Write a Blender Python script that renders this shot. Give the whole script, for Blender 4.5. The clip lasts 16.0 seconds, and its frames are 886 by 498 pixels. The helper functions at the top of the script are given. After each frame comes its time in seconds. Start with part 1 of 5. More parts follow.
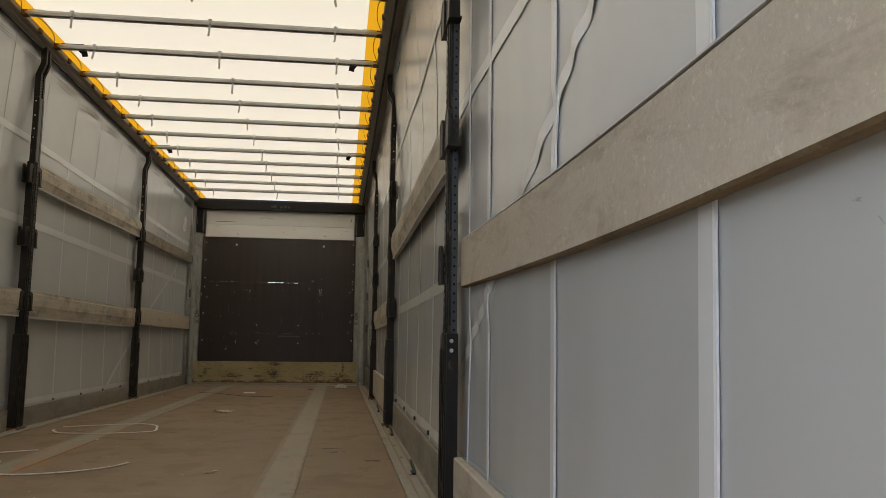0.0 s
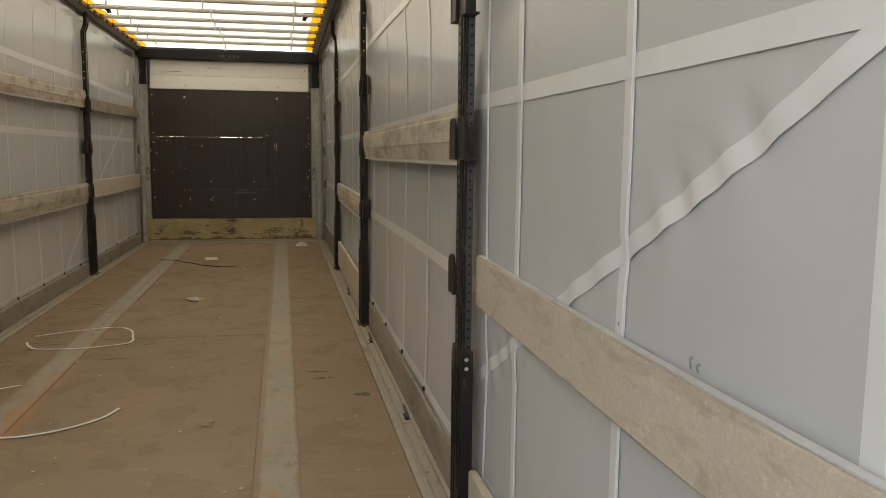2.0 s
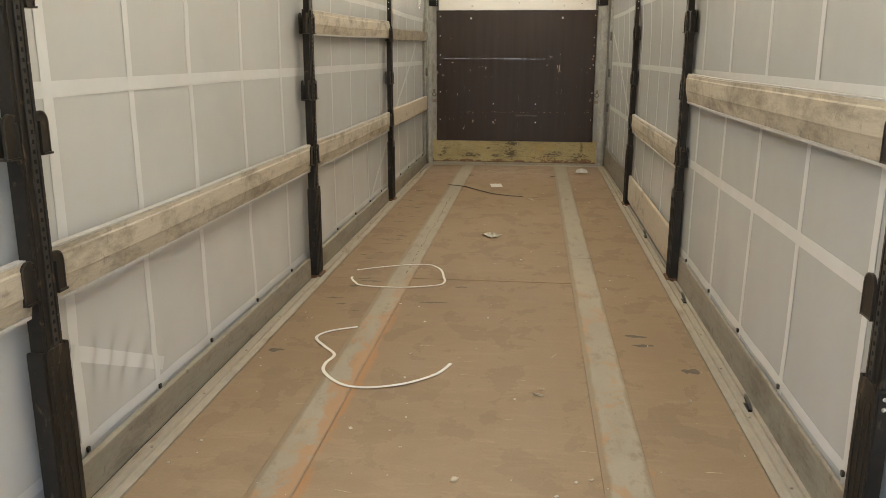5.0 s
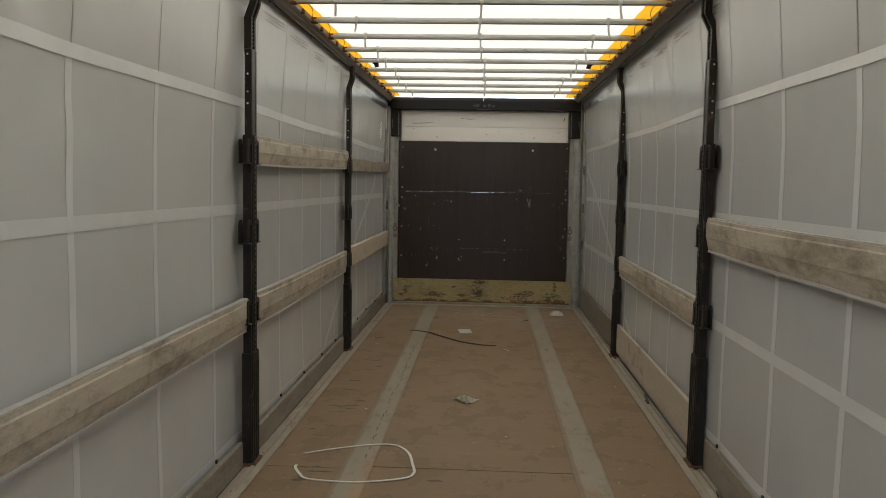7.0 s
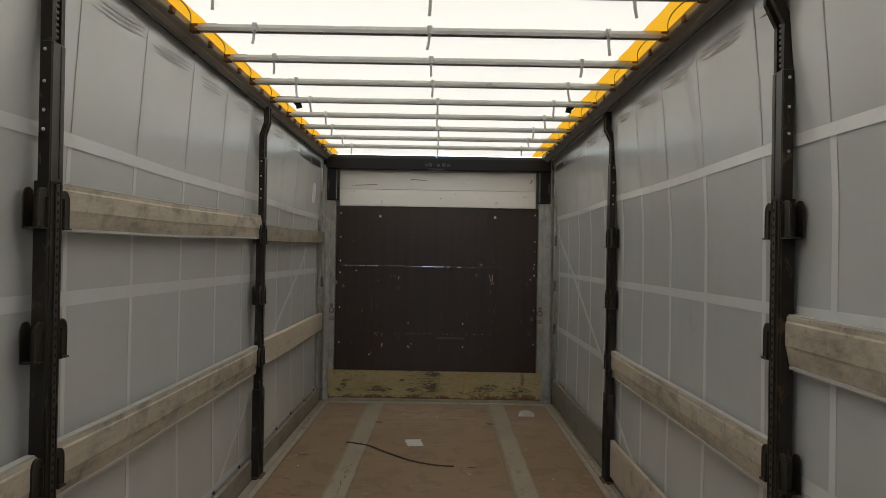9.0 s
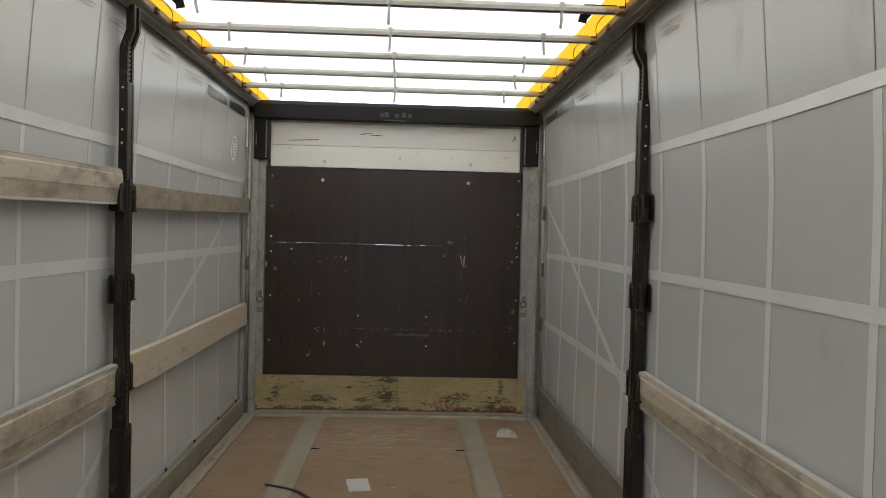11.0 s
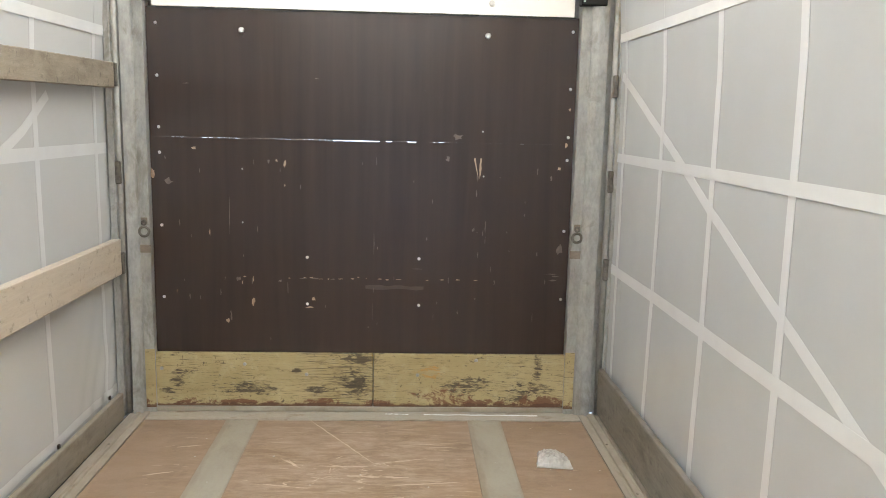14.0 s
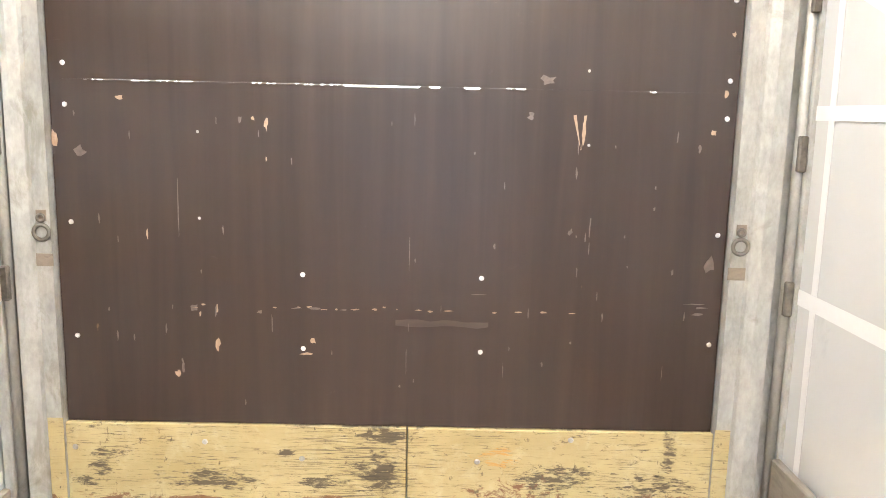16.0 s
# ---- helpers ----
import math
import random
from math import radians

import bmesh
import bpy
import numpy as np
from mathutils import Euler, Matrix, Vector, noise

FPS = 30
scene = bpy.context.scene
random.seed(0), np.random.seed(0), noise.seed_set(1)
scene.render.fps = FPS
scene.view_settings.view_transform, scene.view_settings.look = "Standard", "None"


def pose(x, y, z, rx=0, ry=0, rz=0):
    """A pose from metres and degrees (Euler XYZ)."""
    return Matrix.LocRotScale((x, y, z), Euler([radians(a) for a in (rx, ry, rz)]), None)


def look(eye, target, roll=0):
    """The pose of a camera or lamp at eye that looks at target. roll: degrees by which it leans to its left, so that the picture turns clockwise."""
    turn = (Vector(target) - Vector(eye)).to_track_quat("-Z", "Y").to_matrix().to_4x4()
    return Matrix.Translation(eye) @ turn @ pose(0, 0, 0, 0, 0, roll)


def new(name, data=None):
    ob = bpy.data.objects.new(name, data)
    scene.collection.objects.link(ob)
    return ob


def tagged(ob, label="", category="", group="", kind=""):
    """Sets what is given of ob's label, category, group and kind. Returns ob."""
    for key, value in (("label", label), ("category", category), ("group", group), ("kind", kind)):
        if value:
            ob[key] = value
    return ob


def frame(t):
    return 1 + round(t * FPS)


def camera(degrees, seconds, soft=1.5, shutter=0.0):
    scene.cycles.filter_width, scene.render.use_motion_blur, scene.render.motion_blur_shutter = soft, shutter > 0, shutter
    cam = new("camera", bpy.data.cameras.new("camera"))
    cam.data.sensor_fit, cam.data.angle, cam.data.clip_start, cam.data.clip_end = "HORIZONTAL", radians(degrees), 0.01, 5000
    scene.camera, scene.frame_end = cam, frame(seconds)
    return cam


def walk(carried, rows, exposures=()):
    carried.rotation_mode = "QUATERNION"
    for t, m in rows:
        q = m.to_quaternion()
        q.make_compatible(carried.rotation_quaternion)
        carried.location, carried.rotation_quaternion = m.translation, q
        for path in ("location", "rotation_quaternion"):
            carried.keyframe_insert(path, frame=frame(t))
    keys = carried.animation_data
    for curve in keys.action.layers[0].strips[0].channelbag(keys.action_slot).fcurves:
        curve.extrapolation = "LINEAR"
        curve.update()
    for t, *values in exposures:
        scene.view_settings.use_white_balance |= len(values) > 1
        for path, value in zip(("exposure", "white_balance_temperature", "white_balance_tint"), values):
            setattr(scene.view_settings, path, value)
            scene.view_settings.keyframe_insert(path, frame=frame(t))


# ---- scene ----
cam = camera(58.0, 16.0, 0.65)
PATH = [
    (0, (0.853, 1.076, 0.571), (1.102, 3.046, 0.811), 0.7),
    (0.5, (0.847, 1.066, 0.548), (1.149, 3.028, 0.791), 0.8),
    (1, (0.833, 1.076, 0.54), (1.183, 3.033, 0.764), 0.8),
    (1.5, (0.708, 1.172, 0.753), (1.085, 3.134, 0.847), 0.5),
    (2, (0.65, 1.202, 1.21), (1.04, 3.149, 0.976), 0.5),
    (2.5, (0.729, 1.229, 1.474), (1.118, 3.138, 1.023), 0.5),
    (3, (0.715, 1.178, 1.506), (0.921, 3.11, 1.028), -0.5),
    (3.5, (0.591, 1.079, 1.493), (0.431, 3.01, 0.997), -1.6),
    (3.7, (0.568, 1.099, 1.488), (0.379, 3.021, 0.969), -1.7),
    (5.8, (0.076, 1.759, 1.474), (-0.15, 3.721, 1.16), 1.1),
    (6, (0.067, 1.847, 1.489), (-0.163, 3.822, 1.274), 1.0),
    (6.5, (0.102, 2.143, 1.518), (-0.055, 4.13, 1.351), 0.9),
    (7, (0.04, 2.466, 1.512), (-0.069, 4.456, 1.351), 1.0),
    (7.5, (0.01, 2.804, 1.507), (-0.089, 4.796, 1.355), 1.0),
    (8, (0.057, 3.247, 1.534), (-0.022, 5.243, 1.443), 1.1),
    (8.5, (0.052, 3.656, 1.523), (-0.007, 5.655, 1.524), 1.1),
    (9, (0.046, 4.077, 1.538), (0.045, 6.076, 1.555), 1.0),
    (9.5, (0.116, 4.512, 1.512), (0.157, 6.511, 1.5), 0.8),
    (9.7, (0.125, 4.672, 1.528), (0.173, 6.671, 1.504), 0.9),
    (11.8, (0.101, 6.612, 1.548), (0.21, 8.608, 1.495), 1.2),
    (12, (0.115, 6.806, 1.519), (0.229, 8.802, 1.461), 1.1),
    (12.5, (0.128, 7.224, 1.535), (0.232, 9.22, 1.464), 1.2),
    (13, (0.154, 7.633, 1.524), (0.25, 9.629, 1.446), 1.2),
    (13.5, (0.176, 8.031, 1.516), (0.274, 10.027, 1.43), 1.2),
    (14, (0.187, 8.439, 1.531), (0.283, 10.411, 1.214), 1.3),
    (14.5, (0.13, 8.834, 1.485), (0.197, 10.803, 1.141), 1.3),
    (15, (0.137, 9.256, 1.448), (0.184, 11.221, 1.08), 1.4),
    (15.5, (0.128, 9.662, 1.393), (0.17, 11.626, 1.02), 1.4),
    (16, (0.112, 9.995, 1.346), (0.131, 11.966, 1.009), 1.3),
]
walk(cam, [(t, look(eye, target, roll)) for t, eye, target, roll in PATH], exposures=[(0.0, 2.06, 8000, 9), (1.0, 2.06, 8000, 9), (1.5, 2.08, 8350, 10), (2.0, 2.66, 8350, 10), (2.5, 2.94, 8250, 11), (3.5, 3.55, 8800, 10), (5.8, 3.26, 7550, 8), (6.6, 2.5, 7250, 8), (7.5, 2.46, 7250, 8), (8.0, 2.52, 7150, 8), (8.5, 2.2, 6950, 8), (9.0, 2.28, 6900, 8), (9.5, 2.72, 6800, 8), (12.0, 2.97, 6700, 8), (13.0, 3.61, 6700, 9), (13.6, 3.64, 6750, 9), (14.0, 4.40, 6600, 9), (14.5, 4.74, 6700, 11), (15.5, 5.27, 6850, 12), (16.0, 5.64, 6900, 13)])

# ---------------------------------------------------------------- world and light
SUN_EL, SUN_AZ = 48.0, 245.0
world = bpy.data.worlds.new("world")
scene.world = world
world.use_nodes = True
wn = world.node_tree
sky = wn.nodes.new("ShaderNodeTexSky")
sky.sky_type, sky.sun_disc = "NISHITA", False
sky.sun_elevation, sky.sun_rotation = radians(SUN_EL), radians(SUN_AZ)
sky.air_density, sky.dust_density, sky.ozone_density = 1.0, 0.7, 2.0
wn.links.new(sky.outputs[0], wn.nodes["Background"].inputs[0])
wn.nodes["Background"].inputs[1].default_value = 0.15
sun = new("sun", bpy.data.lights.new("sun", "SUN"))
sun.data.energy, sun.data.angle, sun.data.color = 1.3, radians(6), (1.0, 0.93, 0.82)
az, el = radians(SUN_AZ), radians(SUN_EL)
sun.matrix_world = look((0, 0, 30), (-math.sin(az) * math.cos(el), -math.cos(az) * math.cos(el), 30 - math.sin(el)))


# ---------------------------------------------------------------- materials
def nodes_of(name):
    m = bpy.data.materials.new(name)
    m.use_nodes = True
    t = m.node_tree
    return m, t, t.nodes["Principled BSDF"], t.nodes, t.links


def coords(t, stretch=(1, 1, 1), world_space=True):
    n, l = t.nodes, t.links
    mp = n.new("ShaderNodeMapping")
    mp.inputs["Scale"].default_value = stretch
    if world_space:
        l.new(n.new("ShaderNodeNewGeometry").outputs["Position"], mp.inputs["Vector"])
    else:
        l.new(n.new("ShaderNodeTexCoord").outputs["Object"], mp.inputs["Vector"])
    return mp.outputs[0]


def noise_of(t, vec, scale, detail=6, rough=0.55, distort=0.0):
    nt = t.nodes.new("ShaderNodeTexNoise")
    nt.inputs["Scale"].default_value = scale
    nt.inputs["Detail"].default_value = detail
    nt.inputs["Roughness"].default_value = rough
    nt.inputs["Distortion"].default_value = distort
    t.links.new(vec, nt.inputs["Vector"])
    return nt.outputs["Fac"]


def ramp(t, fac, a, b, ca=(0, 0, 0, 1), cb=(1, 1, 1, 1)):
    r = t.nodes.new("ShaderNodeValToRGB")
    r.color_ramp.elements[0].position, r.color_ramp.elements[1].position = a, b
    r.color_ramp.elements[0].color, r.color_ramp.elements[1].color = ca, cb
    t.links.new(fac, r.inputs["Fac"])
    return r.outputs["Color"]


def mix(t, fac, a, b, blend="MIX"):
    n = t.nodes.new("ShaderNodeMix")
    n.data_type, n.blend_type = "RGBA", blend
    for sock, v in ((n.inputs["Factor"], fac), (n.inputs["A"], a), (n.inputs["B"], b)):
        if isinstance(v, (int, float)):
            sock.default_value = v
        elif isinstance(v, tuple):
            sock.default_value = (*v[:3], 1)
        else:
            t.links.new(v, sock)
    return n.outputs["Result"]


def math_of(t, op, a, b=0.0, clamp=False):
    n = t.nodes.new("ShaderNodeMath")
    n.operation, n.use_clamp = op, clamp
    for sock, v in zip(n.inputs, (a, b)):
        if isinstance(v, (int, float)):
            sock.default_value = v
        else:
            t.links.new(v, sock)
    return n.outputs[0]


def bump(t, bsdf, height, strength=0.2, dist=0.002):
    b = t.nodes.new("ShaderNodeBump")
    b.inputs["Strength"].default_value, b.inputs["Distance"].default_value = strength, dist
    t.links.new(height, b.inputs["Height"])
    t.links.new(b.outputs[0], bsdf.inputs["Normal"])


def axis(t, k):
    g, s = t.nodes.new("ShaderNodeNewGeometry"), t.nodes.new("ShaderNodeSeparateXYZ")
    t.links.new(g.outputs["Position"], s.inputs[0])
    return s.outputs[k]


def random_of(t):
    return t.nodes.new("ShaderNodeObjectInfo").outputs["Random"]


def simple(name, c1, c2, scale=6.0, rough=0.6, metal=0.0, stretch=(1, 1, 1), fine=60.0, bump_s=0.15, spots=None, vary=0.0, gloss=0.5):
    """A two-tone surface with coarse patches, fine grain, relief and, if wanted, spots of a third colour."""
    m, t, b, n, l = nodes_of(name)
    v = coords(t, stretch)
    coarse, grain = noise_of(t, v, scale, 5, 0.6, 0.3), noise_of(t, v, fine, 4, 0.6)
    col = mix(t, ramp(t, coarse, 0.32, 0.68), c1, c2)
    col = mix(t, 0.35, col, mix(t, grain, tuple(0.55 * c for c in c1), tuple(min(1, 1.45 * c) for c in c2)))
    if spots:
        sc, lo, hi, colour = spots
        col = mix(t, ramp(t, noise_of(t, v, sc, 7, 0.65, 0.6), lo, hi), col, colour)
    if vary:
        k = math_of(t, "ADD", math_of(t, "MULTIPLY", random_of(t), vary), 1 - vary / 2)
        cm = n.new("ShaderNodeVectorMath")
        cm.operation = "SCALE"
        l.new(col, cm.inputs[0]), l.new(k, cm.inputs["Scale"])
        col = cm.outputs[0]
    l.new(col, b.inputs["Base Color"])
    b.inputs["Metallic"].default_value = metal
    b.inputs["Specular IOR Level"].default_value = gloss
    l.new(math_of(t, "ADD", math_of(t, "MULTIPLY", coarse, 0.25), rough - 0.12), b.inputs["Roughness"])
    bump(t, b, grain, bump_s, 0.002)
    return m


def translucent(name, c1, c2, through_share, scale, rough=0.45, stretch=(1, 1, 1), spots=None, tint=None, gloss=0.4):
    """A coated cloth that lets part of the daylight through."""
    m, t, b, n, l = nodes_of(name)
    v = coords(t, stretch)
    coarse = noise_of(t, v, scale, 5, 0.6, 0.4)
    weave = noise_of(t, v, 220, 2, 0.5)
    col = mix(t, ramp(t, coarse, 0.3, 0.7), c1, c2)
    if spots:
        sc, lo, hi, colour = spots
        col = mix(t, ramp(t, noise_of(t, coords(t, (1, 1, 0.35)), sc, 7, 0.65, 0.8), lo, hi), col, colour)
    l.new(col, b.inputs["Base Color"])
    b.inputs["Roughness"].default_value = rough
    b.inputs["Specular IOR Level"].default_value = gloss
    bump(t, b, weave, 0.06, 0.001)
    tr = n.new("ShaderNodeBsdfTranslucent")
    if tint:
        tr.inputs[0].default_value = (*tint, 1)
    else:
        l.new(col, tr.inputs[0])
    ms = n.new("ShaderNodeMixShader")
    ms.inputs[0].default_value = through_share
    l.new(b.outputs[0], ms.inputs[1]), l.new(tr.outputs[0], ms.inputs[2])
    l.new(ms.outputs[0], n["Material Output"].inputs["Surface"])
    return m


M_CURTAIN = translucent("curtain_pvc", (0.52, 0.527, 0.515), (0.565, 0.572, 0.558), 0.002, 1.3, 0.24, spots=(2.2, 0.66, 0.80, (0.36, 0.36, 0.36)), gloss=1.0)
# same PVC, shade put into the colour because the right side gets more light
M_CURTAIN_SHADED = translucent("curtain_pvc_shaded", (0.468, 0.477, 0.470), (0.512, 0.521, 0.512), 0.002, 1.3, 0.24, spots=(2.2, 0.66, 0.80, (0.33, 0.33, 0.33)), gloss=1.0)
M_WEB = translucent("curtain_webbing", (0.64, 0.652, 0.643), (0.695, 0.708, 0.697), 0.002, 5.0, 0.25, gloss=1.0)
M_HEM_WHITE = simple("white_weld", (0.70, 0.71, 0.70), (0.78, 0.79, 0.78), 6.0, 0.4)
M_SEAM = simple("curtain_seam", (0.30, 0.30, 0.295), (0.40, 0.40, 0.39), 6.0, 0.4)
M_HEM = simple("hem_tape", (0.52, 0.51, 0.49), (0.40, 0.39, 0.37), 4.0, 0.6, spots=(9.0, 0.6, 0.75, (0.2, 0.18, 0.15)))
M_ROOF = translucent("roof_sheet", (0.80, 0.77, 0.70), (0.84, 0.81, 0.74), 0.36, 0.8, 0.5, spots=(1.6, 0.68, 0.85, (0.62, 0.60, 0.54)), tint=(0.86, 0.757, 0.59))
M_YELLOW_EDGE = translucent("yellow_roof_edge", (0.72, 0.33, 0.012), (0.78, 0.38, 0.015), 0.42, 2.5, 0.5, tint=(0.68, 0.32, 0.018))
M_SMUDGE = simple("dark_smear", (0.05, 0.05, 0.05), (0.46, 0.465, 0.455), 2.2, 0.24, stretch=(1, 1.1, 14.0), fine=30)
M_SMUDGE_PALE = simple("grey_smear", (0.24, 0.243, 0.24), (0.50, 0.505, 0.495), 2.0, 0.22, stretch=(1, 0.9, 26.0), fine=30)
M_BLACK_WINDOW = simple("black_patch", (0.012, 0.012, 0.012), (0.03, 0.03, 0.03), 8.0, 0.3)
M_POST = simple("post_steel", (0.0068, 0.0060, 0.0053), (0.025, 0.0198, 0.0155), 9.0, 0.5, 0.0, (1, 1, 0.5), 70, 0.3, spots=(24.0, 0.59, 0.67, (0.085, 0.060, 0.042)), gloss=0.3)
M_POST_WEB = simple("post_perforated_face", (0.035, 0.038, 0.043), (0.075, 0.078, 0.085), 12.0, 0.45, 0.3, (1, 1, 0.4), 60, 0.2, spots=(20.0, 0.62, 0.78, (0.05, 0.035, 0.025)))
M_RUST = simple("rusty_steel", (0.10, 0.045, 0.022), (0.19, 0.085, 0.040), 25, 0.8, spots=(18.0, 0.5, 0.65, (0.03, 0.025, 0.02)))
M_SLEEVE = simple("post_sleeve_steel", (0.012, 0.011, 0.010), (0.048, 0.042, 0.036), 8.0, 0.38, 0.3, (1, 1, 0.35), 60, 0.2, spots=(22.0, 0.60, 0.70, (0.11, 0.10, 0.085)))
M_POCKET = simple("pocket_steel", (0.010, 0.009, 0.008), (0.034, 0.028, 0.022), 14.0, 0.45, 0.1, (1, 1, 0.6), 70, 0.3, spots=(20.0, 0.56, 0.68, (0.085, 0.050, 0.030)), gloss=0.35)
M_WORN_RIM = simple("worn_steel_rim", (0.018, 0.0145, 0.0115), (0.075, 0.060, 0.046), 40, 0.45, 0.3)
M_RING = simple("ring_steel", (0.07, 0.066, 0.058), (0.21, 0.195, 0.17), 30, 0.5, 0.5)
M_HOLE = simple("hole_dark", (0.004, 0.004, 0.004), (0.008, 0.008, 0.008), 20, 0.9)
M_RIVET = simple("rivet_zinc", (0.62, 0.62, 0.60), (0.75, 0.75, 0.73), 40, 0.35, 0.6)
M_GALV = simple("galvanised_steel", (0.25, 0.255, 0.24), (0.43, 0.43, 0.405), 20.0, 0.5, 0.35, (1, 1, 0.5), 70, 0.2, spots=(9.0, 0.56, 0.70, (0.23, 0.225, 0.19)))
M_GALV_EDGE = simple("galvanised_edge", (0.27, 0.235, 0.185), (0.37, 0.33, 0.27), 12.0, 0.6, 0.0, (1, 0.3, 1), 55, 0.2, spots=(7.0, 0.56, 0.70, (0.20, 0.15, 0.10)))
M_RAIL = simple("roof_rail_alloy", (0.15, 0.125, 0.095), (0.30, 0.26, 0.21), 7.0, 0.45, 0.35, (1, 0.25, 1.6), 55, 0.2, spots=(10.0, 0.6, 0.74, (0.05, 0.045, 0.04)))
M_RAIL_DARK = simple("roof_rail_shadow_gap", (0.012, 0.011, 0.010), (0.03, 0.027, 0.024), 8.0, 0.6)
M_BLACK = simple("black_paint", (0.005, 0.005, 0.006), (0.012, 0.012, 0.012), 7.0, 0.5, 0.0, spots=(9.0, 0.66, 0.78, (0.04, 0.038, 0.035)), gloss=0.3)
M_BOW = simple("bow_alloy", (0.34, 0.335, 0.31), (0.50, 0.49, 0.46), 8.0, 0.4, 0.5, (0.3, 1, 1), 50, 0.15, spots=(10.0, 0.62, 0.75, (0.11, 0.10, 0.085)))
M_TIE = translucent("clear_tie", (0.66, 0.66, 0.63), (0.74, 0.74, 0.72), 0.5, 30.0, 0.3)
M_RUBBER = simple("rubber_black", (0.010, 0.010, 0.010), (0.022, 0.022, 0.022), 30, 0.7)
M_WHITE_STRAP = simple("white_strap", (0.70, 0.68, 0.62), (0.80, 0.78, 0.73), 12, 0.6)
M_PAPER = simple("paper_white", (0.84, 0.84, 0.82), (0.90, 0.90, 0.88), 15, 0.8)
M_BEIGE_BIT = simple("wrapper_beige", (0.62, 0.57, 0.49), (0.74, 0.69, 0.61), 20, 0.7)
M_LITTER = simple("litter", (0.40, 0.37, 0.31), (0.66, 0.63, 0.57), 30, 0.8)
M_GROUND = simple("yard_asphalt", (0.09, 0.088, 0.085), (0.15, 0.145, 0.14), 0.6, 0.9, fine=25)
M_SKY_BLOCKER = simple("sky_blocker_dark", (0.07, 0.062, 0.055), (0.11, 0.10, 0.09), 0.5, 0.9, fine=20)
M_UNDER = simple("underframe_paint", (0.02, 0.02, 0.021), (0.035, 0.034, 0.033), 4, 0.6)


def wood_material(name, c1, c2, dirt, dirt_lo=0.50, dirt_hi=0.72, rough=0.62, speckle=0.45, pale=0.0):
    """Weathered board, grain along y."""
    m, t, b, n, l = nodes_of(name)
    v = coords(t, (6.0, 0.55, 6.0))
    grain = noise_of(t, v, 7.0, 8, 0.62, 0.35)
    fine = noise_of(t, coords(t, (9.0, 0.8, 9.0)), 34.0, 5, 0.6)
    big = noise_of(t, coords(t, (1, 0.7, 1.8)), 4.6, 8, 0.70, 0.25)
    speck = noise_of(t, coords(t, (1, 1, 1)), 24.0, 5, 0.68, 0.3)
    col = mix(t, ramp(t, grain, 0.30, 0.72), c1, c2)
    col = mix(t, 0.25, col, mix(t, fine, tuple(0.6 * c for c in c1), tuple(min(1, 1.3 * c) for c in c2)))
    col = mix(t, math_of(t, "MULTIPLY", ramp(t, big, dirt_lo, dirt_hi), 0.75), col, dirt)
    col = mix(t, math_of(t, "MULTIPLY", ramp(t, speck, 0.58, 0.70), speckle), col, tuple(0.6 * c for c in dirt))
    if pale:
        dots = noise_of(t, coords(t), 55.0, 4, 0.7, 0.2)
        col = mix(t, math_of(t, "MULTIPLY", ramp(t, dots, 0.60, 0.68), pale), col, (0.56, 0.53, 0.47))
        runs = noise_of(t, coords(t, (3.0, 3.0, 0.7)), 5.0, 7, 0.7, 0.3)
        col = mix(t, math_of(t, "MULTIPLY", ramp(t, runs, 0.60, 0.78), 0.45), col, (0.22, 0.20, 0.165))
    k = math_of(t, "ADD", math_of(t, "MULTIPLY", random_of(t), 0.24), 0.88)
    cm = n.new("ShaderNodeVectorMath")
    cm.operation = "SCALE"
    l.new(col, cm.inputs[0]), l.new(k, cm.inputs["Scale"])
    l.new(cm.outputs[0], b.inputs["Base Color"])
    b.inputs["Roughness"].default_value = rough
    bump(t, b, fine, 0.25, 0.002)
    return m


M_SLAT = wood_material("side_board_alloy_wood", (0.39, 0.342, 0.268), (0.53, 0.475, 0.385), (0.145, 0.118, 0.088), 0.46, 0.66)
M_SLAT_BROWN = wood_material("side_board_rough_brown", (0.27, 0.225, 0.165), (0.38, 0.33, 0.26), (0.12, 0.097, 0.073), 0.46, 0.70, speckle=0.6, pale=0.25)
M_SLAT_PALE = wood_material("side_board_pine", (0.43, 0.368, 0.285), (0.52, 0.452, 0.362), (0.19, 0.158, 0.12), 0.57, 0.70)
M_KERB_DARK = wood_material("kerb_board_dark", (0.165, 0.15, 0.123), (0.25, 0.228, 0.19), (0.075, 0.064, 0.05))
M_KERB = wood_material("kerb_board", (0.245, 0.215, 0.168), (0.345, 0.308, 0.248), (0.125, 0.103, 0.078))


